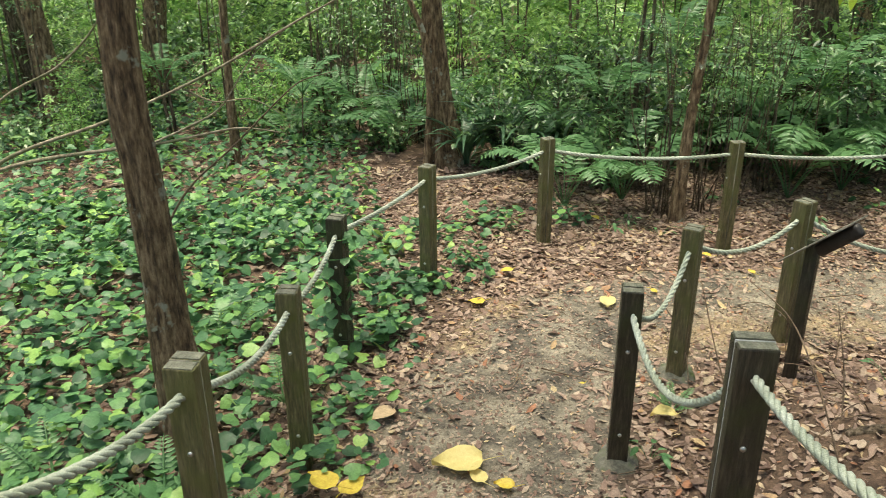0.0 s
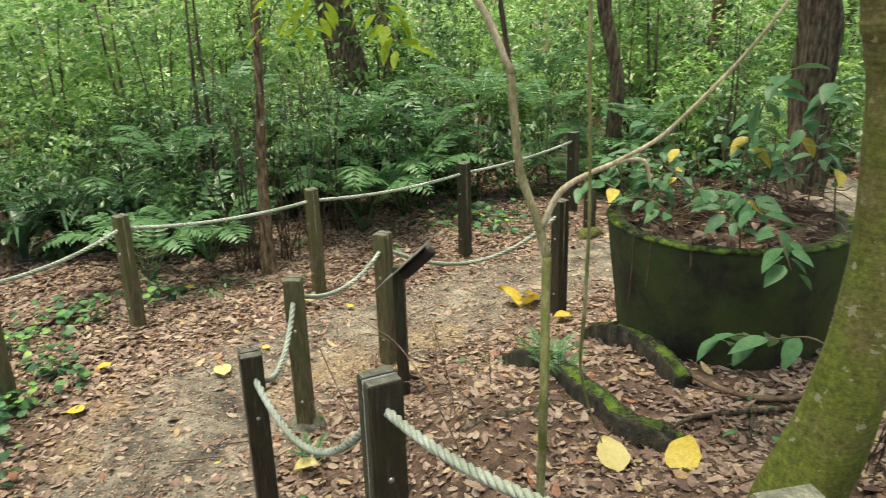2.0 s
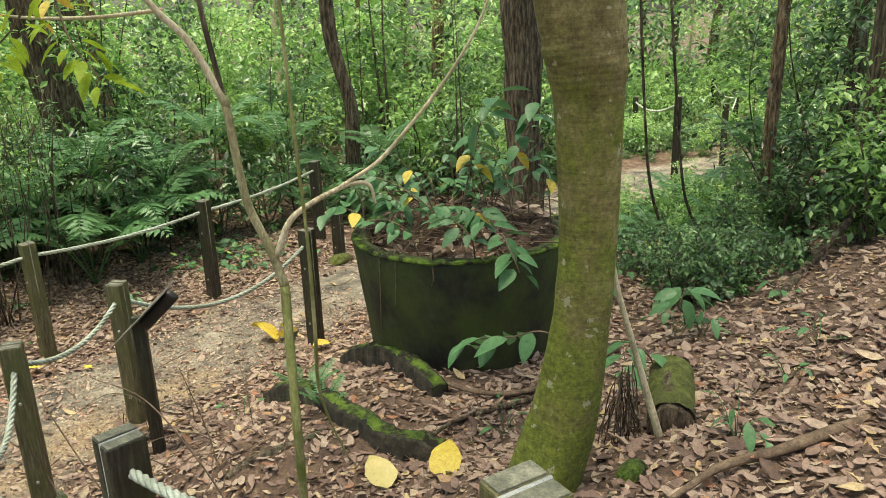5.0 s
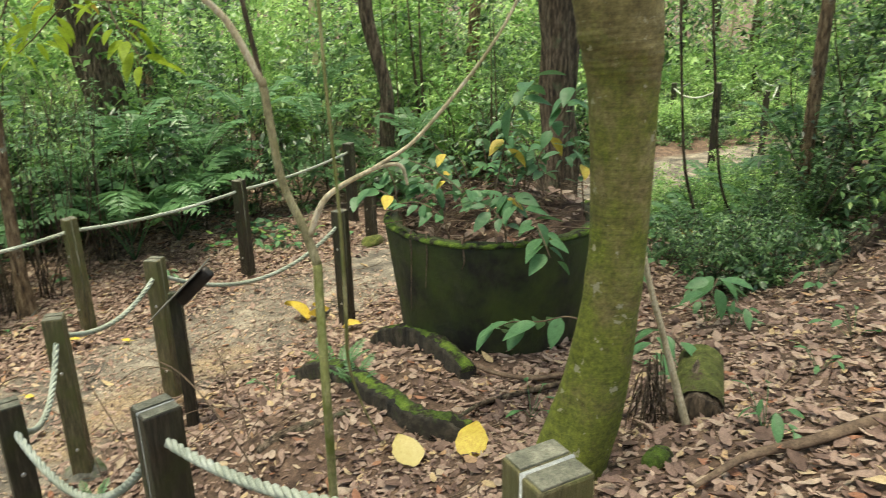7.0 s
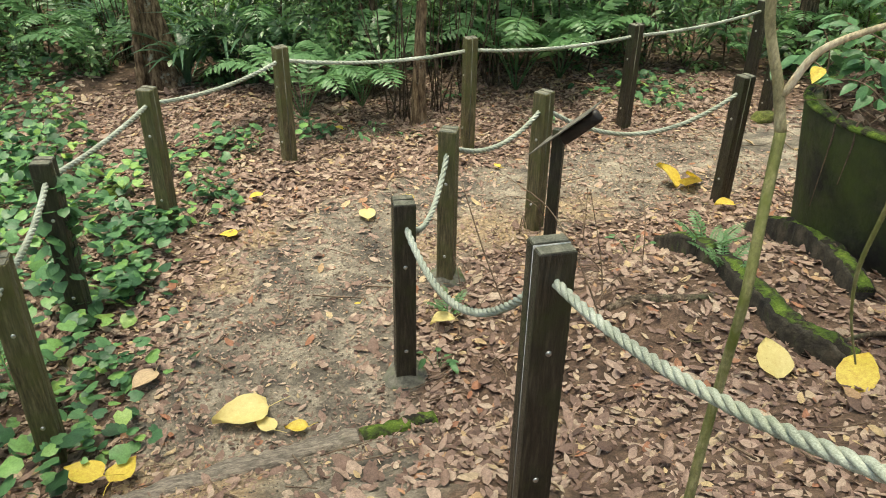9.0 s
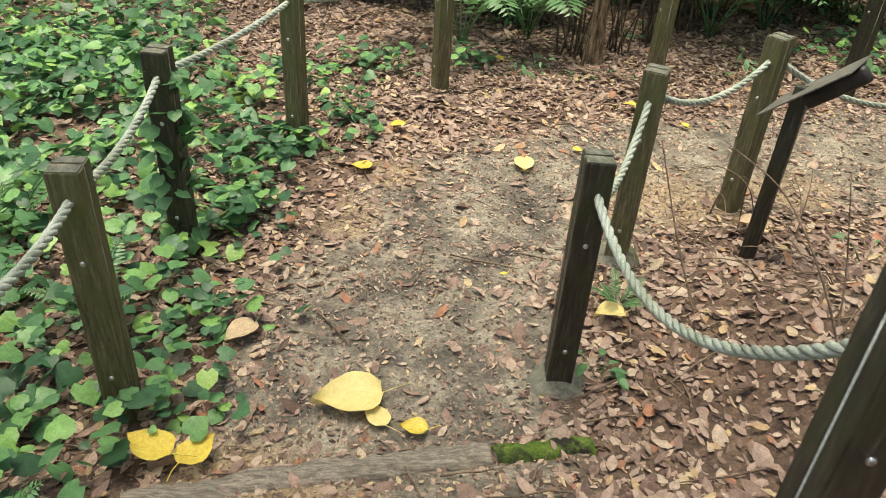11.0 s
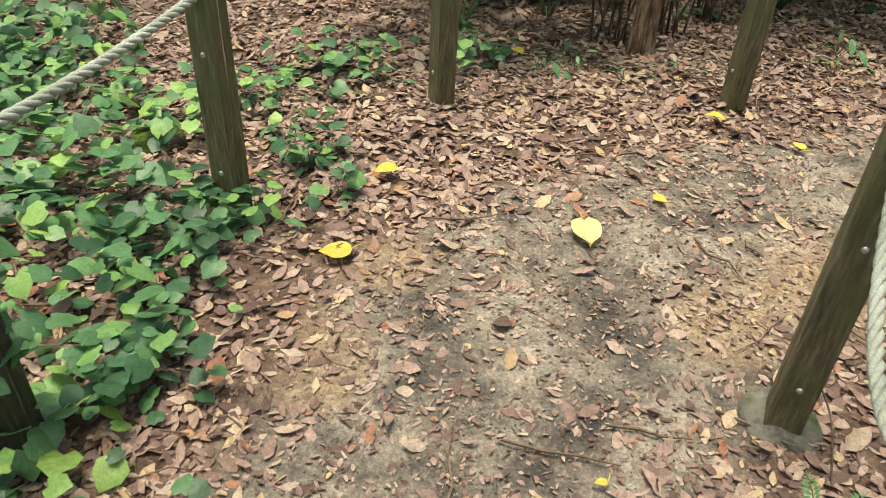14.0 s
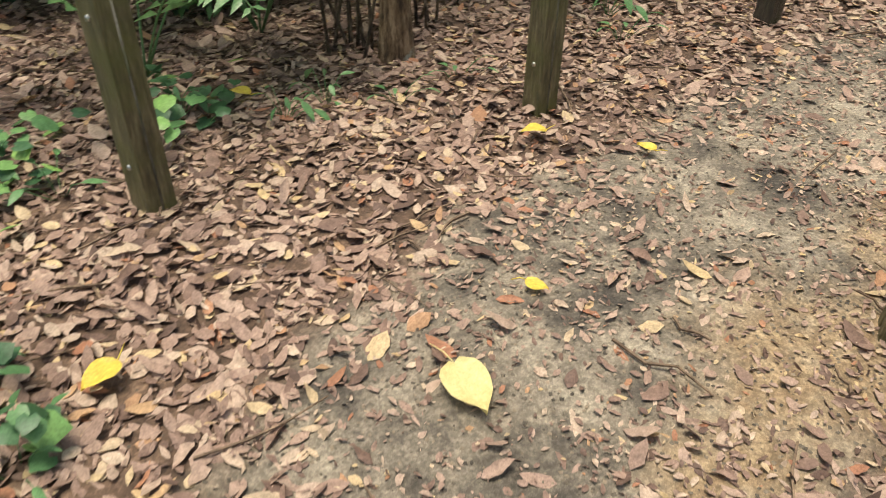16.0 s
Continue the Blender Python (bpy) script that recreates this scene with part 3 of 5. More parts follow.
def build_well():
    base, rim, r = 0.36, 1.22, 0.80
    ob = thing("well", pose(WELL[0], WELL[1], base), "old round masonry well, black with damp and green with moss", "well")
    bm = bmesh.new()
    prof = [(r - 0.13, -0.2), (r - 0.11, 0.0), (r - 0.085, 0.25), (r - 0.05, 0.5), (r - 0.015, rim - base - 0.06), (r - 0.02, rim - base), (r - 0.10, rim - base + 0.004), (r - 0.13, rim - base - 0.03), (r - 0.16, 0.45)]
    n = 72
    rings = []
    for pr, pz in prof:
        rings.append([bm.verts.new(((pr + 0.012 * noise.noise((math.cos(a) * 3, math.sin(a) * 3, pz * 4))) * math.cos(a), pr * math.sin(a), pz + 0.012 * noise.noise((math.cos(a) * 5, math.sin(a) * 5, 7)))) for a in (2 * math.pi * k / n for k in range(n))])
    for a, b in zip(rings, rings[1:]):
        for k in range(n):
            bm.faces.new((a[k], a[(k + 1) % n], b[(k + 1) % n], b[k]))
    part("wall", bm, WELLSTONE, ob)
    bm = bmesh.new()
    rings = []
    for pr, pz in ((r - 0.016, rim - base - 0.022), (r + 0.001, rim - base - 0.01), (r - 0.016, rim - base + 0.008), (r - 0.04, rim - base + 0.010), (r - 0.07, rim - base + 0.0)):
        rings.append([bm.verts.new((pr * math.cos(a), pr * math.sin(a), pz + 0.016 * noise.noise((math.cos(a) * 9, math.sin(a) * 9, pr * 8)))) for a in (2 * math.pi * k / n for k in range(n))])
    for a, b in zip(rings, rings[1:]):
        for k in range(n):
            bm.faces.new((a[k], a[(k + 1) % n], b[(k + 1) % n], b[k]))
    part("moss_edge", bm, MOSS, ob, "strip of green moss along the rim")
    bm = bmesh.new()
    rows = []
    for j in range(8):
        pr = (r - 0.125) * j / 7
        rows.append([bm.verts.new((pr * math.cos(a), pr * math.sin(a), well_fill(pr * math.cos(a), pr * math.sin(a)) - base)) for a in (2 * math.pi * k / 40 for k in range(40))])
    for a, b in zip(rows, rows[1:]):
        for k in range(40):
            bm.faces.new((a[k], a[(k + 1) % 40], b[(k + 1) % 40], b[k]))
    part("soil_fill", bm, SOIL, ob, "dark soil that fills the well")


def kerb(name, points, width, height, label, layers=None):
    """A low kerb that follows the points, with a mossy top."""
    ob = thing(name, Matrix.Identity(4), label, "kerb" if not layers else "step", "kerbs by the well" if not layers else "")
    pts, _ = curve_points([(x, y, lie(x, y)) for x, y in points], [1] * len(points), 36)
    for kind, w, lo, hi, mat in layers or (("stone", width, -0.2, height, KERBSTONE), ("moss_top", width * 0.8, height - 0.03, height + 0.004, MOSS)):
        bm = bmesh.new()
        rows = []
        for i, p in enumerate(pts):
            way = (pts[min(i + 1, len(pts) - 1)] - pts[max(i - 1, 0)])
            side = Vector((-way.y, way.x, 0)).normalized()
            end = min(i, len(pts) - 1 - i) / (0.12 * len(pts))
            sink = -0.05 * (1 - smooth(end)) if not layers else 0.0
            wob = 0.02 * noise.noise(p * 6) + 0.012 * noise.noise(p * 23)
            row = []
            for s, z in ((-0.5, lo), (-0.5, hi - 0.015), (-0.42, hi), (0.0, hi + 0.008), (0.42, hi), (0.5, hi - 0.015), (0.5, lo)):
                q = p + side * (s * w + wob)
                row.append(bm.verts.new((q.x, q.y, p.z + z + sink + 0.016 * noise.noise(q * 7) + 0.014 * noise.noise(q * 24))))
            rows.append(row)
        for a, b in zip(rows, rows[1:]):
            for k in range(6):
                bm.faces.new((a[k], b[k], b[k + 1], a[k + 1]))
        bm.faces.new(rows[0])
        bm.faces.new(reversed(rows[-1]))
        part(kind, bm, mat, ob)


build_well()
kerb("kerb", [(3.12, 4.3), (2.92, 3.6), (2.77, 2.95), (2.75, 2.6), (2.84, 2.36)], 0.13, 0.115, "low curved kerb, dark with damp and topped with moss")
kerb("kerb", [(3.8, 4.2), (3.6, 3.55), (3.37, 2.83)], 0.12, 0.13, "low broken kerb at the foot of the well")

# ---- the sign ----
def build_sign():
    ob = thing("trail_sign", pose(2.22, 4.29, 0, 0, 0, -46), "tilted dark metal sign on a slim post beside the trail", "sign")
    bm = bmesh.new()
    box(bm, (0.075, 0.05, 1.25), Matrix.Translation((0, 0, 0.365)), 0.006)
    part("stand", bm, TIMBER_DARK, ob)
    tilt = pose(0.05, 0, 0.99, 0, -43, 0)
    bm = bmesh.new()
    box(bm, (0.44, 0.36, 0.008), tilt @ Matrix.Translation((0, 0, 0.02)), 0.002)
    part("panel", bm, PANEL, ob, "faded grey sign panel seen edge on")
    bm = bmesh.new()
    box(bm, (0.30, 0.06, 0.085), tilt @ Matrix.Translation((0.085, 0, -0.03)), 0.024)
    part("bracket", bm, METAL_DARK, ob)


build_sign()

# ---- the timber step ----
kerb("timber_step", [(-0.62, 2.80), (-0.2, 2.90), (0.3, 2.97), (0.62, 2.99)], 0.11, 0.03, "worn grey timber edging of the step, half buried in soil", (("plank", 0.11, -0.2, 0.03, GREYWOOD),))
kerb("timber_step", [(0.64, 3.0), (0.8, 3.02), (1.02, 3.03)], 0.10, 0.015, "short mossy end of the timber step", (("plank", 0.10, -0.2, 0.015, GREYWOOD), ("moss_top", 0.09, 0.0, 0.025, MOSS)))

# ---- trees ----
def crown(rng, centre, size, n, leaf=(0.12, 0.24)):
    """Places and turns of a crown's leaves: in clumps, with gaps between."""
    clumps = rng.normal(0, 1, (max(6, n // 60), 3))
    clumps /= np.linalg.norm(clumps, axis=1)[:, None]
    clumps *= rng.uniform(0.35, 1, (len(clumps), 1)) * np.array(size)
    at = clumps[rng.randint(0, len(clumps), n)] + rng.normal(0, 0.22, (n, 3)) * min(size)
    return at + np.array(centre), turns_of(rng, n, leaf, -0.3, 0.5)


def tree(name, points, radii, bark, label, height=9.0, sides=20, wobble=0.25, limbs=5, leaves=1400, spread=2.4, flare=1.0, seed=1, extra=(), ridge=0.0, collars=(), fine=16, shade_shift=(0, 0)):
    """A trunk through the given points, drawn on up to an unseen shade-giving crown, with limbs and clumps of leaves.
    """
    rng = np.random.RandomState(seed)
    x, y, _ = points[0]
    z = lie(x, y)
    ob = thing(name, Matrix.Translation((x, y, z)), label, "tree", "trees of the forest")
    pts = [Vector(p) - Vector((x, y, z)) for p in points]
    rad = list(radii)
    pts.insert(0, pts[0] + (pts[0] - pts[1]) * 0.0 + Vector((0, 0, -0.35)))
    rad.insert(0, rad[0] * 1.25 * flare)
    last, way = pts[-1], (pts[-1] - pts[-2]).normalized()
    way = (way + Vector((0, 0, 1.2))).normalized()
    reach = height - last.z
    for k in (0.4, 0.75, 1.0):
        pts.append(last + way * (reach * k) + Vector((rng.normal(0, 0.12), rng.normal(0, 0.12), 0)))
        rad.append(radii[-1] * (1 - 0.72 * k))
    cp, cr = curve_points(pts, rad, fine if ridge else 8)
    bm = bmesh.new()
    tube(bm, cp, cr, sides, wobble, seed, ridge=ridge, collars=collars)
    part("trunk", bm, bark, ob)
    top = pts[-1]
    for k in range(limbs):
        s = cp[int(len(cp) * rng.uniform(0.72, 0.95))]
        a = 2 * math.pi * (k + rng.uniform(-0.3, 0.3)) / limbs
        out = rng.uniform(1.2, 2.2)
        e = s + Vector((math.cos(a) * out, math.sin(a) * out, rng.uniform(0.6, 1.6)))
        bm = bmesh.new()
        lp, lr = curve_points([s, s.lerp(e, 0.5) + Vector((0, 0, 0.25)), e], [radii[-1] * 0.4, radii[-1] * 0.25, radii[-1] * 0.08], 5)
        tube(bm, lp, lr, 6)
        part("limb", bm, bark, ob)
    for pp, rr in extra:
        bm = bmesh.new()
        lp, lr = curve_points([Vector(p) - Vector((x, y, z)) for p in pp], rr, 10)
        tube(bm, lp, lr, 10, 0.2, seed)
        part("limb", bm, BARK, ob)
    if leaves:
        # Crowns stay out of view; leaf counts and spread are tuned for shade below.
        at, tn = crown(rng, top + Vector((shade_shift[0], shade_shift[1], -0.4)), (spread, spread, 1.3), leaves)
        c = new("crown", bulk("crown", [(BLADE, at, tn)], GREEN))
        c.parent = ob
    return ob


tree("forest_tree", [(-1.37, 3.37, 0), (-1.40, 3.37, 0.75), (-1.40, 3.37, 1.07), (-1.41, 3.36, 1.67), (-1.43, 3.35, 1.94), (-1.41, 3.36, 2.44)], [0.15, 0.1, 0.087, 0.083, 0.082, 0.084], BARK,
     "brown tree with rough flaking bark, slightly leaning", seed=3, wobble=0.25, sides=48, ridge=0.14, leaves=2400, spread=2.8)
tree("forest_tree", [(-0.3, 9.4, 0), (-0.32, 9.4, 0.5), (-0.34, 9.4, 1.02), (-0.42, 9.39, 2.03)], [0.25, 0.155, 0.125, 0.115], BARK, "brown twin-stemmed tree with a flaring buttressed foot", seed=4, leaves=3000, spread=3.6, wobble=0.6, flare=1.5, sides=32, ridge=0.12,
     extra=[([(-0.5, 9.2, 0), (-0.45, 9.22, 0.9), (-0.5, 9.2, 1.6), (-0.75, 9.2, 2.3), (-0.9, 9.2, 4.0)], [0.05, 0.04, 0.04, 0.035, 0.02])])
tree("forest_tree", [(2.2, 7.34, 0), (2.22, 7.34, 0.83), (2.26, 7.33, 1.5), (2.3, 7.31, 2.16)], [0.085, 0.052, 0.046, 0.042], BARK, "slender reddish brown tree beside the rope rail", seed=5, height=7.5, flare=1.3, leaves=900, spread=2.8, sides=24, ridge=0.1)
# Its unseen crown is enlarged and moved sideways to darken the bank.
tree("forest_tree", [(2.53, 1.52, 0.75), (2.582, 1.437, 1.156), (2.609, 1.391, 1.555), (2.62, 1.372, 1.83), (2.621, 1.37, 2.13), (2.615, 1.38, 2.40), (2.605, 1.396, 2.58), (2.592, 1.419, 2.74), (2.58, 1.44, 2.95)], [0.155, 0.136, 0.113, 0.109, 0.113, 0.124, 0.146, 0.157, 0.165], BARK_GREEN,
     "smooth curved tree trunk green with moss and faint rings", seed=6, wobble=0.12, sides=48, ridge=0.03, height=7.5, fine=30, collars=((1.64 - lie(2.53, 1.52), 0.03, 0.05), (2.53 - lie(2.53, 1.52), 0.05, 0.035), (2.44 - lie(2.53, 1.52), 0.03, 0.03), (1.05 - lie(2.53, 1.52), 0.02, 0.04)), leaves=4600, spread=3.2, shade_shift=(1.1, 0.5))
tree("forest_tree", [(7.6, 5.1, 0), (7.6, 5.12, 1.5), (7.56, 5.16, 2.83)], [0.24, 0.19, 0.18], BARK_DARK, "dark rough-barked tree behind the well", seed=7, wobble=0.4, sides=36, ridge=0.14, leaves=2800, spread=3.6)
tree("forest_tree", [(7.55, 8.18, 0), (7.58, 8.16, 0.54), (7.6, 8.14, 1.2), (7.6, 8.14, 1.54), (7.52, 8.21, 2.02), (7.44, 8.28, 2.49), (7.41, 8.31, 3.38)], [0.12, 0.1, 0.098, 0.096, 0.094, 0.096, 0.098], BARK_DARK, "dark crooked tree beyond the rope rail", seed=8, leaves=900, sides=24, ridge=0.1)
tree("forest_tree", [(4.72, 10.6, 0), (4.66, 10.6, 1.07), (4.56, 10.64, 2.09), (4.41, 10.7, 3.05)], [0.36, 0.29, 0.25, 0.21], BARK_DARK, "thick dark leaning tree beyond the rope rail", seed=9, leaves=1800, spread=3.6, sides=32, ridge=0.14,
     extra=[([(5.5, 11.3, 0), (5.55, 11.3, 1.92), (5.5, 11.32, 3.06), (5.4, 11.4, 5.0)], [0.11, 0.09, 0.09, 0.05])])
tree("forest_tree", [(-6.8, 11.8, 0), (-6.8, 11.8, 1.2), (-6.9, 11.8, 2.6)], [0.22, 0.18, 0.17], BARK, "brown tree at the back of the groundcover", seed=10, leaves=4200, spread=3.6)

# The forked sapling beside the well.
def build_forked_sapling():
    x, y = 1.36, 1.60
    z = lie(x, y)
    ob = thing("forked_sapling", Matrix.Translation((x, y, z)), "thin pale sapling with a forked crooked stem", "sapling")
    shift = Vector((x, y, z))
    for name, pp, rr, mat in (
            ("stem", [(1.36, 1.60, 0.4), (1.37, 1.60, 1.1), (1.36, 1.58, 1.35), (1.345, 1.555, 1.6), (1.38, 1.60, 1.78), (1.425, 1.655, 1.98)], [0.0155, 0.0145, 0.014, 0.0135, 0.0135, 0.0135], SAPLING),
            ("stem", [(1.425, 1.655, 1.98), (1.40, 1.67, 2.09), (1.36, 1.70, 2.24), (1.34, 1.71, 2.47), (1.34, 1.72, 2.51)], [0.0138, 0.0128, 0.012, 0.0122, 0.012], SAPLING_TAN),
            ("stem", [(1.34, 1.71, 2.49), (1.28, 1.75, 2.65), (1.21, 1.78, 2.74), (1.06, 1.85, 3.00), (1.00, 1.91, 3.43)], [0.0112, 0.0099, 0.0087, 0.0062, 0.0031], BARK_PALE),
            ("stem", [(1.34, 1.71, 2.47), (1.33, 1.72, 2.57), (1.31, 1.73, 2.74), (1.29, 1.75, 3.25)], [0.0074, 0.0074, 0.0068, 0.0031], BARK_DARK),
            ("branch", [(1.41, 1.66, 2.07), (1.45, 1.62, 2.18), (1.55, 1.54, 2.25), (1.61, 1.49, 2.26), (1.63, 1.48, 2.20)], [0.0099, 0.0087, 0.0068, 0.0056, 0.0037], BARK_PALE),
            ("branch", [(1.23, 1.77, 2.73), (1.15, 2.03, 2.72), (1.06, 2.34, 2.74), (0.97, 2.65, 2.82)], [0.0056, 0.0050, 0.0037, 0.0019], BARK_PALE),
            ("branch", [(1.55, 1.54, 2.25), (1.65, 1.46, 2.33), (1.77, 1.32, 2.54), (1.84, 1.24, 2.72), (1.86, 1.20, 2.94)], [0.0068, 0.0056, 0.0050, 0.0037, 0.0019], BARK_PALE)):
        bm = bmesh.new()
        cp, cr = curve_points([Vector(p) - shift for p in pp], rr, 9)
        tube(bm, cp, cr, 8, 0.15, 2)
        part(name, bm, mat, ob)


build_forked_sapling()

# ---- undergrowth: a few kinds of shrub, repeated ----
SPRAYS = {}


def shrub_kind(seed, height, spread, n, leaf, mat, blade=BLADE, stems=5, low=0.15, label="", bark=BARK_DARK, name="shrub", thick=1.0):
    """A shrub or sapling: thin stems and leaves in sprays along them."""
    rng = np.random.RandomState(seed)
    ob = thing(name, Matrix.Translation((0, 0, -80)), label, name, name + "s of the undergrowth")
    at = []
    for s in range(stems):
        a = rng.uniform(0, 6.28)
        b = rng.uniform(0.2, 1) * spread
        foot = Vector((rng.normal(0, 0.06), rng.normal(0, 0.06), -0.1))
        tip = Vector((math.cos(a) * b, math.sin(a) * b, height * rng.uniform(0.6, 1)))
        cp, cr = curve_points([foot, foot.lerp(tip, 0.5) + Vector((rng.normal(0, 0.1), rng.normal(0, 0.1), 0.1)), tip], [0.011 * thick * height ** 0.5, 0.008 * thick, 0.004], 4)
        bm = bmesh.new()
        tube(bm, cp, cr, 5)
        part("stem", bm, bark, ob)
        sprays = max(3, n // stems // 9)
        for j in range(sprays):
            t = low + (1 - low) * rng.uniform(0, 1) ** 0.8
            p = cp[min(int(t * (len(cp) - 1)), len(cp) - 1)]
            way = rng.normal(0, 1, 3)
            way[2] = way[2] * 0.22 + 0.05
            way /= np.linalg.norm(way)
            reach = rng.uniform(0.15, 0.45) * height ** 0.4
            for k in range(9):
                u = reach * (0.25 + 0.75 * k / 8)
                q = np.array(p) + way * u + rng.normal(0, 0.035, 3) - np.array((0, 0, 0.15 * u * u))
                at.append((q[0], q[1], max(q[2], 0.03)))
    at = np.array(at)
    tn = turns_of(rng, len(at), leaf, -0.32, 0.36)
    c = new("foliage", bulk("foliage", [(blade, at, tn)], mat))
    c.parent = ob
    SPRAYS[ob.name] = (at, tn)
    return ob


def frond_kind(seed, n, length, mat, label, name="fern", droop=0.5, leaflet=0.2, pairs=16, lift=1.0):
    """Feathered fronds that arch out from one foot."""
    rng = np.random.RandomState(seed)
    ob = thing(name, Matrix.Translation((0, 0, -80)), label, "fern", "ferns of the undergrowth")
    for k in range(n):
        a = 2 * math.pi * (k + rng.uniform(-0.3, 0.3)) / n
        ln = length * rng.uniform(0.7, 1.05)
        out = Vector((math.cos(a), math.sin(a), 0))
        rise_by = lift * rng.uniform(0.8, 1.25)
        pts = [out * (ln * t * 0.85) + Vector((0, 0, ln * rise_by * (1.25 * t - droop * t * t * 1.1))) for t in np.linspace(0, 1, 10)]
        bm = bmesh.new()
        tube(bm, pts, [0.008 * (1 - 0.8 * i / 9) for i in range(10)], 5)
        fr = part("frond", bm, FERN, ob)
        verts, faces = [], []
        for i in range(pairs):
            t = 0.25 + 0.74 * i / pairs
            u = t * 9
            p = pts[int(u)].lerp(pts[min(int(u) + 1, 9)], u - int(u))
            way = (pts[min(int(u) + 1, 9)] - pts[int(u)]).normalized()
            side = way.cross(Vector((0, 0, 1))).normalized()
            up = side.cross(way)
            size = leaflet * ln * math.sin(math.pi * min(0.96, 0.25 + 0.7 * (i / pairs))) * rng.uniform(0.85, 1.1)
            start = len(verts)
            for s in (-1, 1):
                d = (side * s + way * rng.uniform(0.35, 0.55) - up * rng.uniform(0.05, 0.3)).normalized()
                xx = d.cross(up).normalized()
                foot = p + side * (s * 0.003)
                verts += [foot] + [foot + (xx * q[0] + d * q[1] + up * q[2]) * size for q in BLADE[0][1:]]
                faces += [tuple(start + (0 if s < 0 else 5) + k for k in f) for f in BLADE[1]]
            if i:
                faces.append((start - 10, start - 5, start + 5, start))
        me = bpy.data.meshes.new("frond_blade")
        me.from_pydata(verts, [], faces)
        me.polygons.foreach_set("use_smooth", [True] * len(faces))
        me.materials.append(mat)
        c = new("frond_blade", me)
        c.parent = fr
    return ob


def frond_sapling(x, y, tall, length, seed):
    """A thin stem that carries a head of feathered leaves."""
    top = copy_thing(FERNS[1], pose(x, y, lie(x, y) + tall, 0, 0, seed * 67) @ Matrix.Scale(length, 4))
    tagged(top, "thin sapling with a head of feathered green leaves", "sapling", "saplings with feathered leaves")
    top.name = "feathered_sapling"
    bm = bmesh.new()
    tube(bm, [(0.06, 0.02, -tall / length - 0.1), (0.02, -0.03, -tall / length * 0.5), (0, 0, 0)], [0.014 / length, 0.011 / length, 0.008 / length], 6)
    part("stem", bm, BARK_DARK, top)


def herb_kind(seed, n):
    """A small plant: a few broad leaves on short stalks, each leaf a part."""
    rng = np.random.RandomState(seed)
    ob = thing("herb", Matrix.Translation((0, 0, -80)), "small broad-leaved green plant among the dry leaves", "herb", "herbs of the forest floor")
    for k in range(n):
        a = 2 * math.pi * (k + rng.uniform(-0.3, 0.3)) / n * 1.618
        r, z = rng.uniform(0.05, 0.2), rng.uniform(0.05, 0.2)
        tip = Vector((math.cos(a) * r, math.sin(a) * r, z))
        bm = bmesh.new()
        tube(bm, [(0, 0, -0.02), tip * 0.6 + Vector((0, 0, 0.02)), tip], [0.003, 0.0025, 0.002], 4)
        st = part("stalk", bm, FERN, ob)
        m = turns_of(rng, 1, (0.07, 0.13), -0.2, 0.25, yaw=np.array([a - math.pi / 2]))
        leaf = new("leaf", bulk("leaf", [(BROAD if seed % 2 else LONG, np.array([tuple(tip)]), m)], COVER))
        leaf.parent = st
    return ob


def strap_plant(x, y, size, n, seed):
    """A tuft of long strap leaves that arch over."""
    rng = np.random.RandomState(seed)
    ob = thing("strap_plant", pose(x, y, lie(x, y)), "tuft of long arching strap leaves, dark green", "plant")
    for k in range(n):
        a, ln, fall = rng.uniform(0, 6.28), size * rng.uniform(0.6, 1.1), rng.uniform(0.5, 1.3)
        out, side = Vector((math.cos(a), math.sin(a), 0)), Vector((-math.sin(a), math.cos(a), 0))
        bm = bmesh.new()
        rows = []
        for i in range(8):
            t = i / 7
            p = out * (ln * (0.12 * t + 0.6 * t * t)) + Vector((0, 0, ln * (1.15 * t - fall * 0.75 * t ** 2.4) - 0.02))
            w = 0.03 * size * (1 - t ** 3) + 0.002
            rows.append([bm.verts.new(p - side * w), bm.verts.new(p - Vector((0, 0, w * 0.5))), bm.verts.new(p + side * w)])
        for r1, r2 in zip(rows, rows[1:]):
            bm.faces.new((r1[0], r1[1], r2[1], r2[0]))
            bm.faces.new((r1[1], r1[2], r2[2], r2[1]))
        part("strap_leaf", bm, STRAP, ob)


KINDS = [
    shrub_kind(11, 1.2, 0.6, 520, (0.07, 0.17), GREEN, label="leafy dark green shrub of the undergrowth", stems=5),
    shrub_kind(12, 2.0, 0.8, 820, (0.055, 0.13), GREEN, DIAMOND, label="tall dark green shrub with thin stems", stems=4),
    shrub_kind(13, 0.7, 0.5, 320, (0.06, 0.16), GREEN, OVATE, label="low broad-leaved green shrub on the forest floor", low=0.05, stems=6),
    shrub_kind(14, 1.6, 0.7, 700, (0.06, 0.14), BRIGHT, DIAMOND, label="light green shrub with lit tones in its leaf colour", stems=4),
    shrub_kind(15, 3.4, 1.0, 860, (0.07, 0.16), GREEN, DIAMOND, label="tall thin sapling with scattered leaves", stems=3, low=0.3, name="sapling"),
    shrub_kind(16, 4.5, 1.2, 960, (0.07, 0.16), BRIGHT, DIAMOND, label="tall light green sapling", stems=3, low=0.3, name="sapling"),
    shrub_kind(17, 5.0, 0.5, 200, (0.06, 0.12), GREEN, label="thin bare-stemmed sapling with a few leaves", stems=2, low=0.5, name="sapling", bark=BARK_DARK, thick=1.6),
]
THICKET = shrub_kind(18, 2.4, 0.55, 260, (0.05, 0.1), GREEN, label="clump of thin bare stems at the foot of a tree", stems=11, low=0.6, bark=BARK_DARK, thick=0.6)
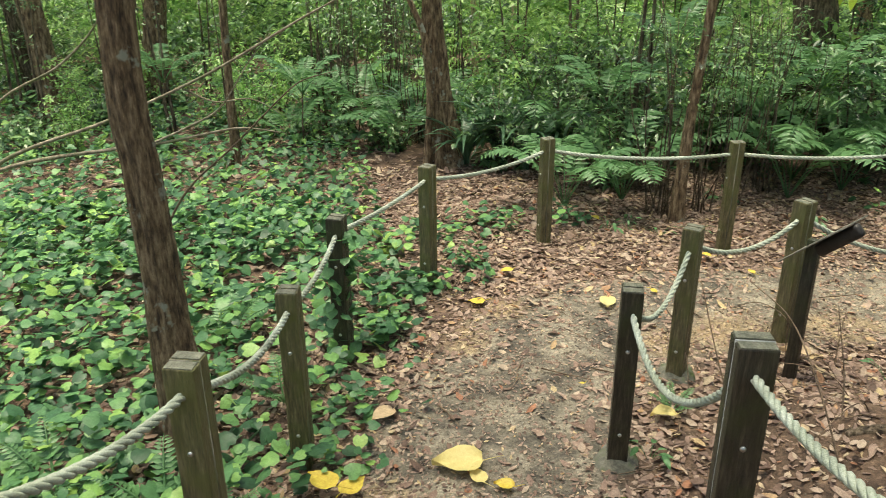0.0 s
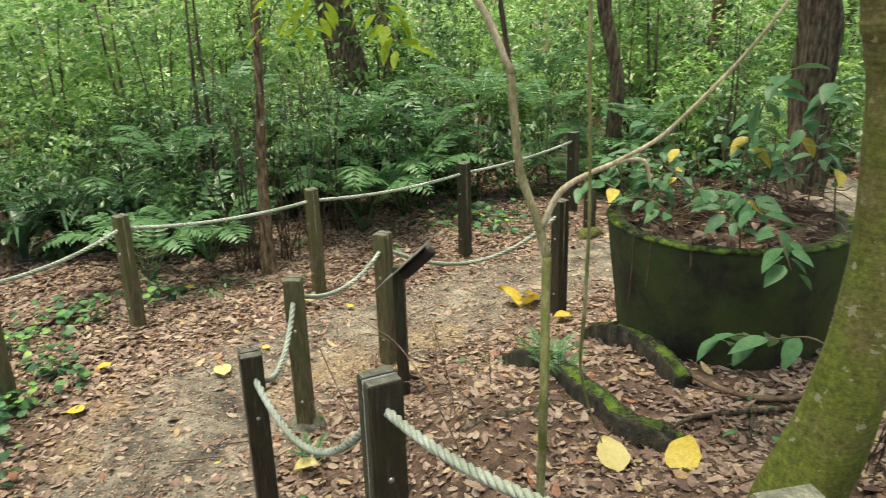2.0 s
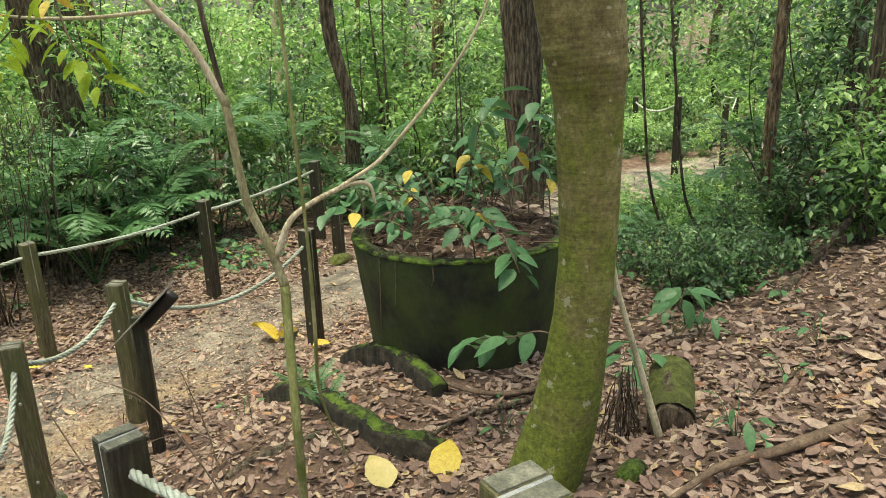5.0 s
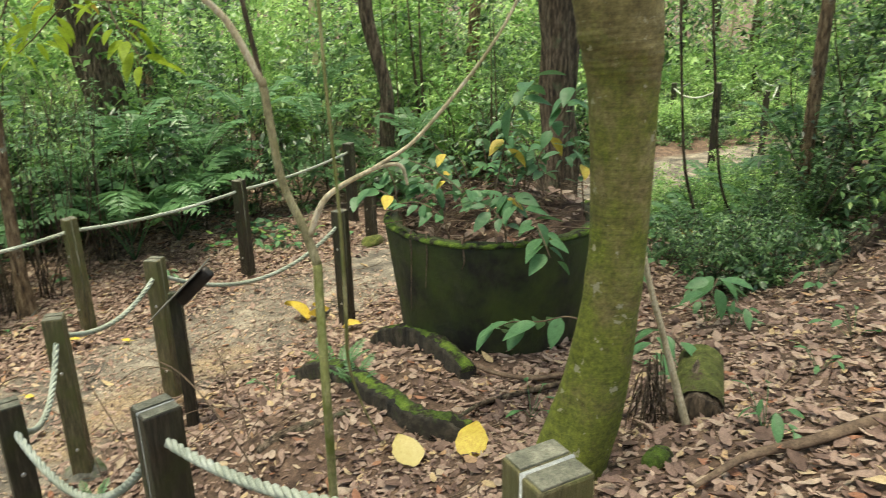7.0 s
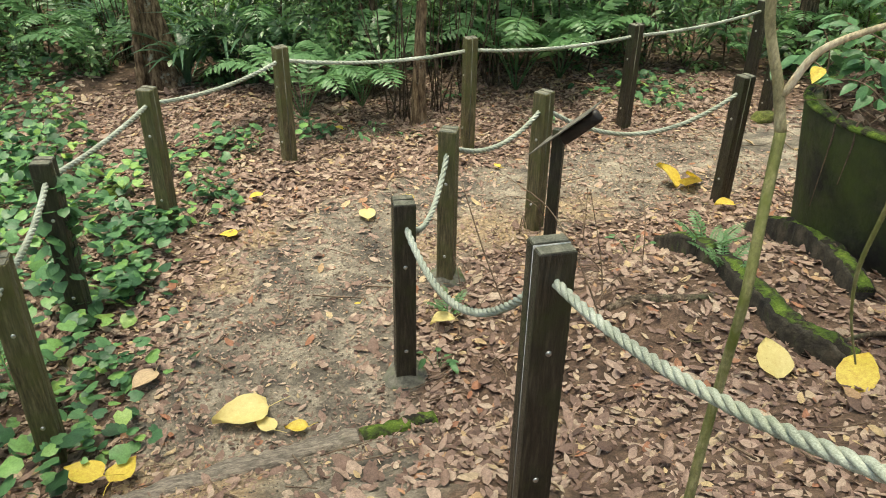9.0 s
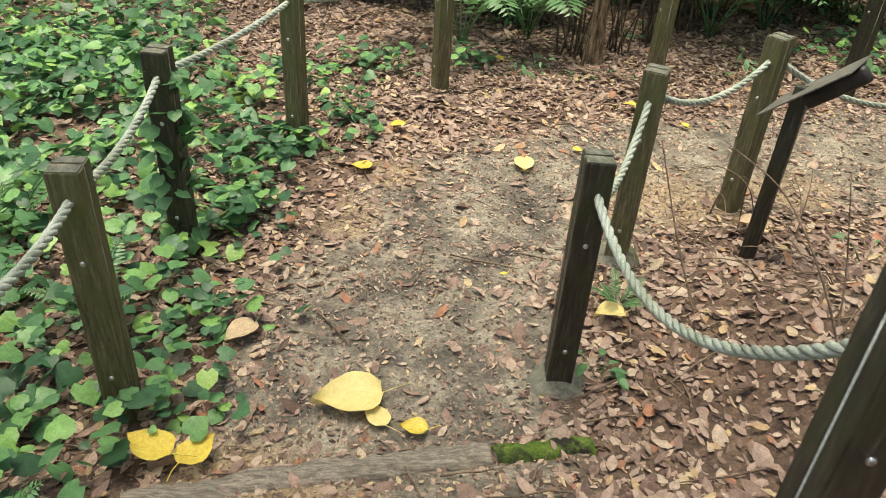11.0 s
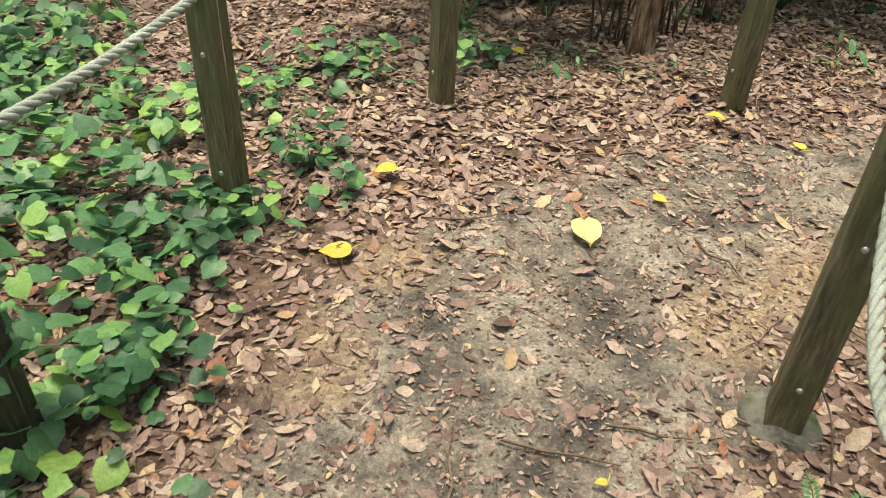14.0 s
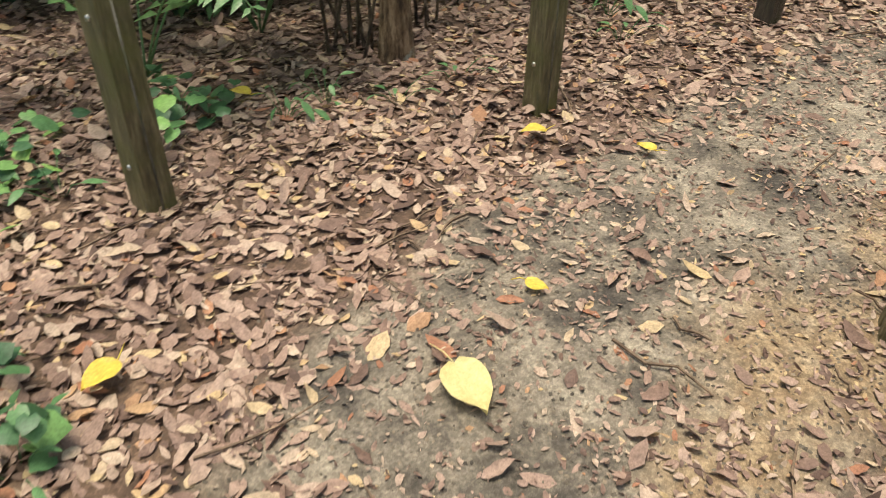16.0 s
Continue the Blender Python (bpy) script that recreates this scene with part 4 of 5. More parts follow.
HERBS = [herb_kind(200 + k, n) for k, n in enumerate((5, 7, 9))]
FERNS = [frond_kind(21, 8, 1.45, FERN, "broad green fern with arching feathered fronds", lift=1.35, droop=0.8), frond_kind(22, 7, 0.9, FERN, "green fern with arching feathered fronds", lift=1.1, droop=0.7),
         frond_kind(23, 7, 0.32, FERN, "small bright fern on the forest floor", pairs=12)]


def place(ob, x, y, size=1.0, turn=0.0):
    return copy_thing(ob, pose(x, y, lie(x, y) - 0.01, 0, 0, turn) @ Matrix.Scale(size, 4))


def vista(x, y):
    """The opening along the trail beyond the bank, where nothing tall grows."""
    return 5.5 < math.hypot(x, y) < 24 and 59 < math.degrees(math.atan2(x - 0.2, y)) < 73


def open_ground(x, y):
    """Where no shrub stands: the trail, its edges, the well, the litter round them and the groundcover."""
    if trail_gap(x, y) < (1.9 if x < 7 else 1.3) or math.hypot(x - WELL[0], y - WELL[1]) < 1.6:
        return True
    if 6 < x < 12 and abs(y - 2.5 - (x - 6.2) * 0.45) < 0.6:
        return True
    if -7 < x < -0.2 and y < 9.6:
        return True
    return y < 8.3 and x < 6.4 or (x < 6.2 and y < 2.4) or math.hypot(x, y) < 5


rng = random.Random(7)
spots = []
while len(spots) < 1150:
    a, r = radians(rng.uniform(-46, 97)), 6.0 + 22 * rng.random() ** 0.8
    x, y = r * math.sin(a), r * math.cos(a)
    if not open_ground(x, y):
        spots.append((r, x, y))
spots.sort()
rest = {0: [], 1: []}
for i, (r, x, y) in enumerate(spots):
    size, turn = rng.uniform(0.75, 1.25), rng.uniform(0, 360)
    if vista(x, y):
        continue
    if x < 0.4 and r < 14.5:
        if rng.random() < 0.55:
            place(KINDS[rng.choice((2, 2, 6, 3))], x, y, size * 0.75, turn)
        continue
    if i < 230:
        kind = rng.choices(KINDS, (3, 3.5, 4, 2.2, 1.0 if r > 8 else 0.3, 0.7 if r > 9 else 0.2, 1.3))[0]
        place(kind, x, y, size, turn)
    else:
        k = rng.choices(range(6), (3, 4, 3, 5, 2.5, 4.5))[0]
        at, tn = SPRAYS[KINDS[k].name]
        pick = slice(rng.randrange(3), None, 2 if r < 18 else 3)
        m = np.array(pose(0, 0, 0, 0, 0, turn).to_3x3()) * size
        grow = 1.25 if r < 18 else 1.6
        rest[1 if k in (3, 5) else 0].append((DIAMOND, at[pick] @ m.T + np.array((x, y, lie(x, y))), np.einsum("ij,njk->nik", m * grow, tn[pick])))


low = random.Random(19)
for k in range(280):
    a, r = radians(low.uniform(61, 73)), low.choice((low.uniform(7.5, 10.0), low.uniform(14.2, 19), low.uniform(18, 32)))
    x, y = 0.2 + r * math.sin(a), r * math.cos(a)
    size = low.uniform(0.25, 0.5) * (1 if r < 12 else 1.25 if r < 18 else 2.0)
    if trail_gap(x, y) > 0.75:
        if k < 45 and r < 12 and size < 0.4:
            place(KINDS[(2, 0, 3)[k % 3]], x, y, size, low.uniform(0, 360))
            continue
        at, tn = SPRAYS[KINDS[(2, 0, 3)[k % 3]].name]
        m = np.array(pose(0, 0, 0, 0, 0, low.uniform(0, 360)).to_3x3()) * size
        rest[1 if k % 3 == 2 else 0].append((DIAMOND, at @ m.T + np.array((x, y, lie(x, y))), np.einsum("ij,njk->nik", m, tn)))
for k in range(26):
    x, y = low.uniform(5.2, 8.6), low.uniform(1.3, 3.0)
    place(KINDS[(0, 2, 1)[k % 3]], x, y, low.uniform(0.3, 0.55), low.uniform(0, 360))


def stuff(name, me, label, category):
    return tagged(new(name, me), label, category, kind="stuff")


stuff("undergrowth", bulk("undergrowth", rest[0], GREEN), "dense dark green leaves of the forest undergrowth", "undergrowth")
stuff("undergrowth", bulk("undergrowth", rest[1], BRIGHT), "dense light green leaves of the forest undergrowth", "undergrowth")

for x, y, k, s in ((1.1, 7.75, 0, 0.8), (1.75, 7.95, 0, 0.85), (3.6, 8.1, 0, 0.95), (4.3, 8.4, 0, 1.0), (0.9, 9.6, 0, 0.9), (2.6, 9.4, 1, 1.0), (3.9, 8.8, 0, 1.0), (4.9, 9.1, 0, 1.1), (3.4, 9.8, 0, 1.0), (6.6, 9.0, 1, 1.2), (6.9, 8.2, 1, 1.1), (7.9, 8.6, 0, 1.0),
                   (2.95, 3.6, 2, 0.95), (2.82, 3.3, 2, 0.75), (1.38, 3.9, 2, 0.6), (-1.0, 3.9, 2, 1.0), (-1.25, 2.7, 2, 1.2), (-1.9, 2.9, 2, 1.2), (-2.2, 2.4, 2, 1.1), (-0.95, 2.6, 2, 0.8), (-1.6, 4.6, 2, 1.2), (7.0, 3.1, 1, 0.7), (7.6, 2.6, 1, 0.8), (8.4, 3.4, 1, 0.9), (9.2, 3.0, 1, 0.9)):
    place(FERNS[k], x, y, s, rng.uniform(0, 360))
for x, y, k, s in ((-0.9, 10.0, 0, 0.8), (-1.4, 10.9, 0, 0.9), (-0.5, 11.6, 0, 0.9), (-2.0, 11.8, 0, 1.0), (-1.1, 12.4, 1, 1.0), (0.2, 11.4, 0, 0.9), (-2.6, 10.6, 1, 1.0)):
    place(FERNS[k], x, y, s, rng.uniform(0, 360))
bank = random.Random(15)
for k in range(46):
    x, y = bank.uniform(5.4, 9.8), bank.uniform(1.7, 3.7)
    place((*HERBS, KINDS[2], HERBS[0], FERNS[2])[k % 6], x, y, bank.uniform(0.9, 1.7) if k % 6 < 3 or k % 6 == 4 else bank.uniform(0.45, 0.8), bank.uniform(0, 360))
for x, y, s in ((7.2, 2.5, 0.5), (8.1, 2.3, 0.6), (8.6, 2.2, 0.55), (6.5, 2.7, 0.35)):
    place(KINDS[1], x, y, s, bank.uniform(0, 360))
for x, y, s in ((-0.7, 10.4, 1.0), (-1.2, 11.4, 1.1), (-1.8, 11.2, 1.0), (-0.2, 12.2, 1.2), (-2.3, 12.4, 1.2), (2.05, 7.55, 1.0), (2.5, 7.6, 0.9), (2.9, 7.9, 0.9), (3.4, 8.3, 1.0)):
    place(THICKET, x, y, s, rng.uniform(0, 360))
for x, y, s in ((1.16, 3.44, 0.45), (0.2, 5.72, 0.5), (-0.02, 6.2, 0.8), (-0.1, 5.55, 0.9), (0.1, 6.0, 0.6), (2.82, 8.0, 0.8), (3.63, 1.51, 0.9), (3.75, 1.73, 1.0), (4.86, 1.96, 1.2), (2.98, 0.88, 0.9), (3.22, 2.22, 0.8), (5.6, 2.4, 1.4), (4.63, 1.68, 1.2), (6.0, 2.9, 1.6), (3.67, 0.89, 0.6),
                (4.14, 0.88, 0.9), (5.3, 1.4, 1.0), (6.4, 1.8, 1.5), (6.6, 2.6, 1.6), (5.7, 3.3, 1.4), (1.66, 7.03, 0.5), (1.45, 7.0, 0.45), (1.93, 6.9, 0.5), (2.29, 6.95, 0.5), (0.54, 6.9, 0.8), (1.1, 7.3, 0.7), (3.3, 6.9, 0.8), (3.5, 7.2, 0.9), (4.6, 7.3, 1.2), (5.2, 7.3, 1.3), (2.75, 4.1, 0.5), (4.9, 7.0, 1.0), (5.5, 7.6, 1.4), (0.35, 7.2, 0.9)):
    place(rng.choice(HERBS), x, y, 0.55 + 0.45 * s, rng.uniform(0, 360))
for x, y, s, n, seed in ((0.45, 9.5, 1.25, 34, 1), (0.75, 9.1, 1.2, 30, 2), (0.0, 9.3, 1.2, 26, 3), (1.2, 9.4, 1.2, 24, 6), (-0.7, 10.8, 1.2, 22, 4), (9.6, 16.0, 1.8, 24, 5)):
    strap_plant(x, y, s, n, seed)
for k, (x, y, tall, ln) in enumerate(((3.3, 8.5, 0.9, 0.95), (4.0, 8.7, 1.1, 1.0), (4.8, 8.5, 0.9, 1.0), (5.6, 8.6, 1.2, 1.1), (6.6, 8.4, 1.0, 1.0), (1.7, 9.0, 0.8, 1.1), (7.4, 9.4, 1.3, 1.1), (2.5, 9.3, 1.4, 1.0), (9.0, 2.9, 0.6, 0.9), (-2.2, 9.9, 0.8, 0.9), (-4.2, 10.2, 0.9, 0.9), (7.7, 7.7, 0.8, 0.9))):
    frond_sapling(x, y, tall, ln, k)
for ob in KINDS + FERNS + HERBS + [THICKET]:
    for o in (*ob.children_recursive, ob):
        bpy.data.objects.remove(o)

# Trees that stand alone further in, and the woods behind them.
for x, y, r, bark, lab, seed, lean in ((-3.0, 9.3, 0.05, BARK, "thin brown tree in the groundcover", 41, 0.1), (-1.4, 12.9, 0.07, BARK_DARK, "thin dark tree in the undergrowth", 42, 0.0), (9.9, 20.9, 0.42, BARK_DARK, "thick dark tree deep in the forest", 43, -0.5), (7.95, 2.42, 0.06, BARK, "thin brown tree on the bank", 44, 0.1),
                                       (9.27, 2.04, 0.1, BARK_DARK, "dark tree on the bank", 45, 0.1), (7.75, 1.41, 0.15, BARK_DARK, "dark tree with a spreading foot on the bank", 46, 0.0), (-5.5, 12.9, 0.2, BARK, "rough brown tree behind the groundcover", 47, 0.4), (-8.2, 12.0, 0.09, BARK, "thin brown tree behind the groundcover", 48, -0.2), (13.0, 9.0, 0.12, BARK, "brown tree beyond the well", 49, 0.1)):
    # Seeds 44 to 46 get dense, low, unseen crowns that shade the bank.
    tree("forest_tree", [(x, y, lie(x, y)), (x + lean * 0.3, y, lie(x, y) + 1.3), (x + lean, y, lie(x, y) + 3.2)], [r * 1.25, r, r * 0.9], bark, lab, seed=seed, sides=12, leaves=1500 if 44 <= seed <= 46 else 250, spread=3.0, height=7.5 if 44 <= seed <= 46 else 8.5)
rng = random.Random(12)
FAR = [tree("forest_tree", [(0, 0, 0), (0.1 * k, 0, 1.5), (0.15 * k, 0.1, 4.0)], [0.2 - 0.05 * k, 0.16 - 0.045 * k, 0.13 - 0.037 * k], (BARK_DARK, BARK, BARK_PALE)[k], ("dark forest tree among the undergrowth", "brown forest tree among the undergrowth", "thin pale forest tree among the undergrowth")[k], seed=30 + k, sides=10, leaves=200, height=(11, 9.5, 8)[k]) for k in range(3)]
n = 0
while n < 90:
    a, r = radians(rng.uniform(-180, 180)), 14.5 + 20 * rng.random()
    x, y = r * math.sin(a), r * math.cos(a)
    if open_ground(x, y) or vista(x, y):
        continue
    n += 1
    if not -50 < math.degrees(a) < 100 and n % 3:
        continue
    copy_thing(FAR[rng.choices((0, 1, 2), (2, 3, 4))[0]], pose(x, y, lie(x, y), rng.uniform(-4, 4), rng.uniform(-4, 4), rng.uniform(0, 360)) @ Matrix.Scale(rng.uniform(0.7, 1.2), 4))
for ob in FAR:
    for o in (*ob.children_recursive, ob):
        bpy.data.objects.remove(o)

# ---- foliage beyond counting: far woods, groundcover, litter ----
r8 = np.random.RandomState(8)
# The second batch has the brighter stops, painting sunlit distance into the woods.
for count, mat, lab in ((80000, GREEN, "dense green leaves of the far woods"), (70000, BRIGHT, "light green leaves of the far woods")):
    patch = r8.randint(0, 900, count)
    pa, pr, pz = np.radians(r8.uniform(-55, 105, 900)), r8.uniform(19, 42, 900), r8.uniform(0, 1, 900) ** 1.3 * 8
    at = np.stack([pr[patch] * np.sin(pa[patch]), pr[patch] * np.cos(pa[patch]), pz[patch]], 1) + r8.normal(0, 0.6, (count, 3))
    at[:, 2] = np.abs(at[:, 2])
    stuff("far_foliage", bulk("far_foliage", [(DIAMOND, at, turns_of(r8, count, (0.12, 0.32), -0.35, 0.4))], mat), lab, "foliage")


# Heart-leaved groundcover.
def cover_ok(x, y):
    edge = -0.62 + 0.35 * noise.noise((x * 1.1, y * 1.1, 5)) + (0.25 if y > 5.2 else 0) - max(0, 3.4 - y) * 0.25
    if y > 5.6:
        edge = -0.4 - (y - 5.6) * 0.25
    far = (max(0, -4.6 - x) * 0.35 if y < 5 else max(0, -12 - x) * 0.3) + max(0, 1.0 - y) * 0.6
    return x < edge and noise.noise((x * 0.9, y * 0.9, 2)) > -0.5 + far


def cover_layer(n, seed, x0, y0, y1, size, lift, blade=ROUND):
    got, rc = [], random.Random(seed)
    while len(got) < n:
        x, y = rc.uniform(x0, 0.2), rc.uniform(y0, y1)
        if cover_ok(x, y) and rc.random() < 0.3 + 0.7 * min(1, max(0, (-0.5 - x) / 1.2)) and math.hypot(x + 1.38, y - 3.38) > 0.2:
            hump = 0.5 + 0.9 * abs(noise.noise((x * 1.7, y * 1.7, 8)))
            got.append((x, y, soil(x, y) + rc.uniform(0.25, 1) * lift * hump))
    got = np.array(got)
    rn = np.random.RandomState(seed)
    return bulk("groundcover", [(blade, got, turns_of(rn, len(got), size, -0.12, 0.36))], COVER)


stuff("groundcover", cover_layer(12500, 5, -6.5, -0.6, 7.5, (0.03, 0.12), 0.36), "dense heart-leaved green groundcover beside the trail", "groundcover")
stuff("groundcover", cover_layer(17000, 6, -15, 5.5, 16, (0.05, 0.13), 0.4, HEART), "green groundcover further into the forest", "groundcover")


def cover_patches(seed, patches):
    got, rc = [], random.Random(seed)
    for x, y, r, n in patches:
        for _ in range(n):
            px, py = rc.gauss(x, r * 0.5), rc.gauss(y, r * 0.5)
            got.append((px, py, soil(px, py) + rc.uniform(0.03, 0.2)))
    got = np.array(got)
    return bulk("groundcover", [(ROUND, got, turns_of(np.random.RandomState(seed), len(got), (0.045, 0.1), -0.1, 0.3))], COVER)


stuff("groundcover", cover_patches(71, [(-0.26, 5.6, 0.26, 75), (0.12, 6.02, 0.2, 26), (-0.5, 5.3, 0.36, 80), (0.25, 5.72, 0.1, 12), (-0.3, 6.6, 0.4, 90), (0.3, 7.1, 0.4, 70), (-0.55, 3.9, 0.3, 60), (-0.5, 3.3, 0.3, 45), (1.1, 7.2, 0.3, 40), (-0.5, 4.7, 0.3, 80), (5.0, 7.6, 0.6, 140), (6.6, 3.2, 0.7, 130)]), "patches of heart-leaved groundcover along the rail", "groundcover")

# Dry leaves over the soil.
def litter(n, seed, x0, x1, y0, y1, size, keep, high=0.022):
    rr = random.Random(seed)
    batches = [[] for _ in range(9)]
    made = 0
    while made < n:
        x, y = rr.uniform(x0, x1), rr.uniform(y0, y1)
        if rr.random() > keep(x, y):
            continue
        batches[rr.randrange(9)].append((x, y, soil(x, y) + rr.uniform(0.002, high * (1 - 0.75 * trodden(x, y)))))
        made += 1
    rn = np.random.RandomState(seed)
    return bulk("leaf_litter", [(curled(50 + k), np.array(b), turns_of(rn, len(b), (size[0] * (1 if k % 3 else 0.7), size[1] * (0.75, 1.0, 1.3)[k % 3]), 0.0, 0.23)) for k, b in enumerate(batches)], LITTER)


def strewn(x, y):
    t = trodden(x, y)
    bank = 1 - 0.6 * smooth((x - 1.1) / 0.4) * smooth((4.3 - y) / 0.6)
    bare = 1 - 0.4 * max(smooth(1.35 - math.hypot(x - cx, y - cy) / r) for cx, cy, r in CLAY)
    return (1 - t) * 0.87 * bank * bare + 0.095 + (0.2 * max(0, noise.noise((x * 1.3, y * 1.3, 11)) + 0.3) if t > 0.3 else 0)


def fading(x, y, x0, x1, y0, y1, soft):
    """One inside the stretch, falling off unevenly towards its edges."""
    gap = min(x - x0, x1 - x, y - y0, y1 - y) + 0.9 * noise.noise((x * 0.8, y * 0.8, 4))
    return smooth(gap / soft)


stuff("leaf_litter", litter(33000, 3, -1.6, 6.3, 2.4, 8.6, (0.026, 0.09), strewn), "dry brown and pinkish leaves strewn over the soil", "leaf litter")
stuff("leaf_litter", litter(7500, 4, 0.4, 8.0, -2.5, 2.7, (0.03, 0.105), lambda x, y: smooth((y + 2.6) / 2.2 + 0.4 * noise.noise((x, y, 3))) * smooth((8.4 - x) / 2) * (1 - 0.55 * smooth((x - 4.0) / 1.2))), "dry brown leaves on the bank above the well", "leaf litter")
stuff("leaf_litter", litter(12000, 9, -5, 11, 2.4, 12, (0.06, 0.12), lambda x, y: 0.0 if (-1.6 < x < 6.3 and y < 8.6) else 1 - 0.8 * trodden(x, y), 0.03), "dry brown leaves under the undergrowth", "leaf litter")


stuff("leaf_litter", litter(7000, 17, -6.5, -1.2, 1.0, 9.5, (0.04, 0.1), lambda x, y: 0.0 if x > -1.6 and y > 2.4 else 0.9), "dry brown leaves between the groundcover", "leaf litter")


def fragments(n, seed, x0, x1, y0, y1, keep, size=(0.018, 0.06)):
    """Broken pieces of leaf that fill the gaps between whole ones."""
    rr, got = random.Random(seed), []
    while len(got) < n:
        x, y = rr.uniform(x0, x1), rr.uniform(y0, y1)
        if rr.random() < keep(x, y):
            got.append((x, y, soil(x, y) + rr.uniform(0.001, 0.012)))
    rn = np.random.RandomState(seed)
    got = np.array(got)
    out = []
    for k in range(6):
        ring = [(math.cos(a) * rn.uniform(0.14, 0.4), math.sin(a) * rn.uniform(0.35, 0.95), rn.uniform(-0.12, 0.16)) for a in (2 * math.pi * i / 6 for i in range(6))]
        bit = got[k::6]
        out.append(((np.array(ring + [(0, 0, 0.02)]), [(i, (i + 1) % 6, 6) for i in range(6)]), bit, turns_of(rn, len(bit), size, 0.0, 0.35)))
    return bulk("leaf_litter", out, LITTER)


stuff("leaf_litter", fragments(25000, 21, -1.6, 6.3, 2.4, 9.2, lambda x, y: strewn(x, y) - 0.12 * trodden(x, y)), "broken dry leaves between the whole ones", "leaf litter")
stuff("leaf_litter", fragments(11000, 23, -0.9, 5.0, 2.7, 6.8, lambda x, y: trodden(x, y) * (0.5 + 0.9 * max(0, noise.noise((x * 1.8, y * 1.8, 31)) + 0.35)), (0.006, 0.03)), "small scraps of dry leaf trodden into the trail", "leaf litter")
stuff("leaf_litter", fragments(13000, 22, 0.6, 7.0, -1.6, 2.6, lambda x, y: fading(x, y, 0.6, 7.0, -1.6, 4.6, 1.2) * (1 - 0.5 * smooth((x - 4.0) / 1.2))), "broken dry leaves on the bank", "leaf litter")


stuff("leaf_litter", litter(1700, 14, -3.5, 1.2, -3, 2.6, (0.04, 0.09), lambda x, y: 0.75 * fading(x, y, -3.5, 3, -3, 5, 1.8)), "dry leaves along the slope above the step", "leaf litter")


# Crumbs of leaf, bark and stone on the trail.
def crumbs(n, seed):
    rr, got = random.Random(seed), []
    while len(got) < n:
        x, y = rr.uniform(-1, 5), rr.uniform(2.6, 7)
        if rr.random() < 0.15 + trodden(x, y):
            got.append((x, y, soil(x, y) + rr.uniform(0.0, 0.004)))
    rn = np.random.RandomState(seed)
    chip = (np.array([(-0.5, -0.3, -0.1), (0.5, -0.35, -0.1), (0.35, 0.4, -0.1), (-0.4, 0.35, -0.1), (0.05, 0, 0.3)], float), [(0, 1, 4), (1, 2, 4), (2, 3, 4), (3, 0, 4)])
    return bulk("leaf_crumbs", [(chip, np.array(got), turns_of(rn, n, (0.004, 0.015), 0.0, 0.2))], CRUMB)


stuff("leaf_crumbs", crumbs(12000, 77), "crumbs of dry leaf and grit on the trail", "leaf litter")


def twigs(n, seed):
    rr = random.Random(seed)
    bm = bmesh.new()
    for _ in range(n):
        x, y, a, ln = rr.uniform(-1.5, 6.5), rr.uniform(0.5, 8.6), rr.uniform(0, 6.28), rr.uniform(0.08, 0.4)
        if rr.random() < 0.6 * trodden(x, y):
            continue
        pts = []
        for t in (-1, -0.3, 0.3, 1):
            px, py = x + math.cos(a) * ln * t / 2 + rr.uniform(-0.015, 0.015), y + math.sin(a) * ln * t / 2 + rr.uniform(-0.015, 0.015)
            pts.append((px, py, soil(px, py) + 0.012 + rr.uniform(0, 0.015)))
        r = rr.uniform(0.002, 0.006)
        tube(bm, pts, [r, r, r * 0.8, r * 0.5], 4)
    me = bpy.data.meshes.new("fallen_twigs")
    bm.to_mesh(me)
    bm.free()
    me.materials.append(TWIG)
    return me


stuff("fallen_twigs", twigs(700, 31), "thin dead twigs lying in the leaf litter", "twigs")


# ---- dead branches, vines, log and roots ----
def branch(name, pts, rad, mat, label, category="branch"):
    x, y, z = pts[0]
    ob = thing(name, Matrix.Translation((x, y, z)), label, category)
    bm = bmesh.new()
    cp, cr = curve_points([Vector(p) - Vector((x, y, z)) for p in pts], rad, 8)
    tube(bm, cp, cr, 8, 0.25, x)
    part("limb", bm, mat, ob)
    return ob


branch("dead_branch", [(-5.2, 5.4, 0.0), (-3.37, 5.2, 1.17), (-2.49, 5.2, 1.49), (-1.7, 5.2, 1.83), (-1.03, 5.2, 2.19), (-0.6, 5.2, 2.4)], [0.02, 0.015, 0.012, 0.010, 0.008, 0.004], DEADWOOD, "long bare dead branch leaning across the groundcover")
branch("dead_branch", [(-5.0, 5.3, 0.3), (-3.37, 5.15, 1.12), (-2.48, 5.2, 1.28), (-2.05, 5.2, 1.34), (-1.55, 5.2, 1.44), (-1.22, 5.25, 1.40)], [0.022, 0.016, 0.013, 0.011, 0.008, 0.003], DEADWOOD, "bare dead branch lying almost level over the groundcover")
branch("dead_branch", [(-2.2, 5.2, 1.32), (-1.9, 5.2, 1.45), (-1.65, 5.2, 1.59), (-1.41, 5.2, 1.91), (-1.24, 5.2, 2.1)], [0.009, 0.008, 0.006, 0.005, 0.003], DEADWOOD, "thin dead twig rising from a fallen branch")
branch("dead_branch", [(-5.6, 6.5, 0.0), (-4.13, 6.5, 1.37), (-3.54, 6.5, 1.67), (-3.15, 6.5, 2.0), (-2.9, 6.5, 2.4)], [0.015, 0.012, 0.01, 0.008, 0.005], DEADWOOD, "bare dead branch standing in the groundcover")
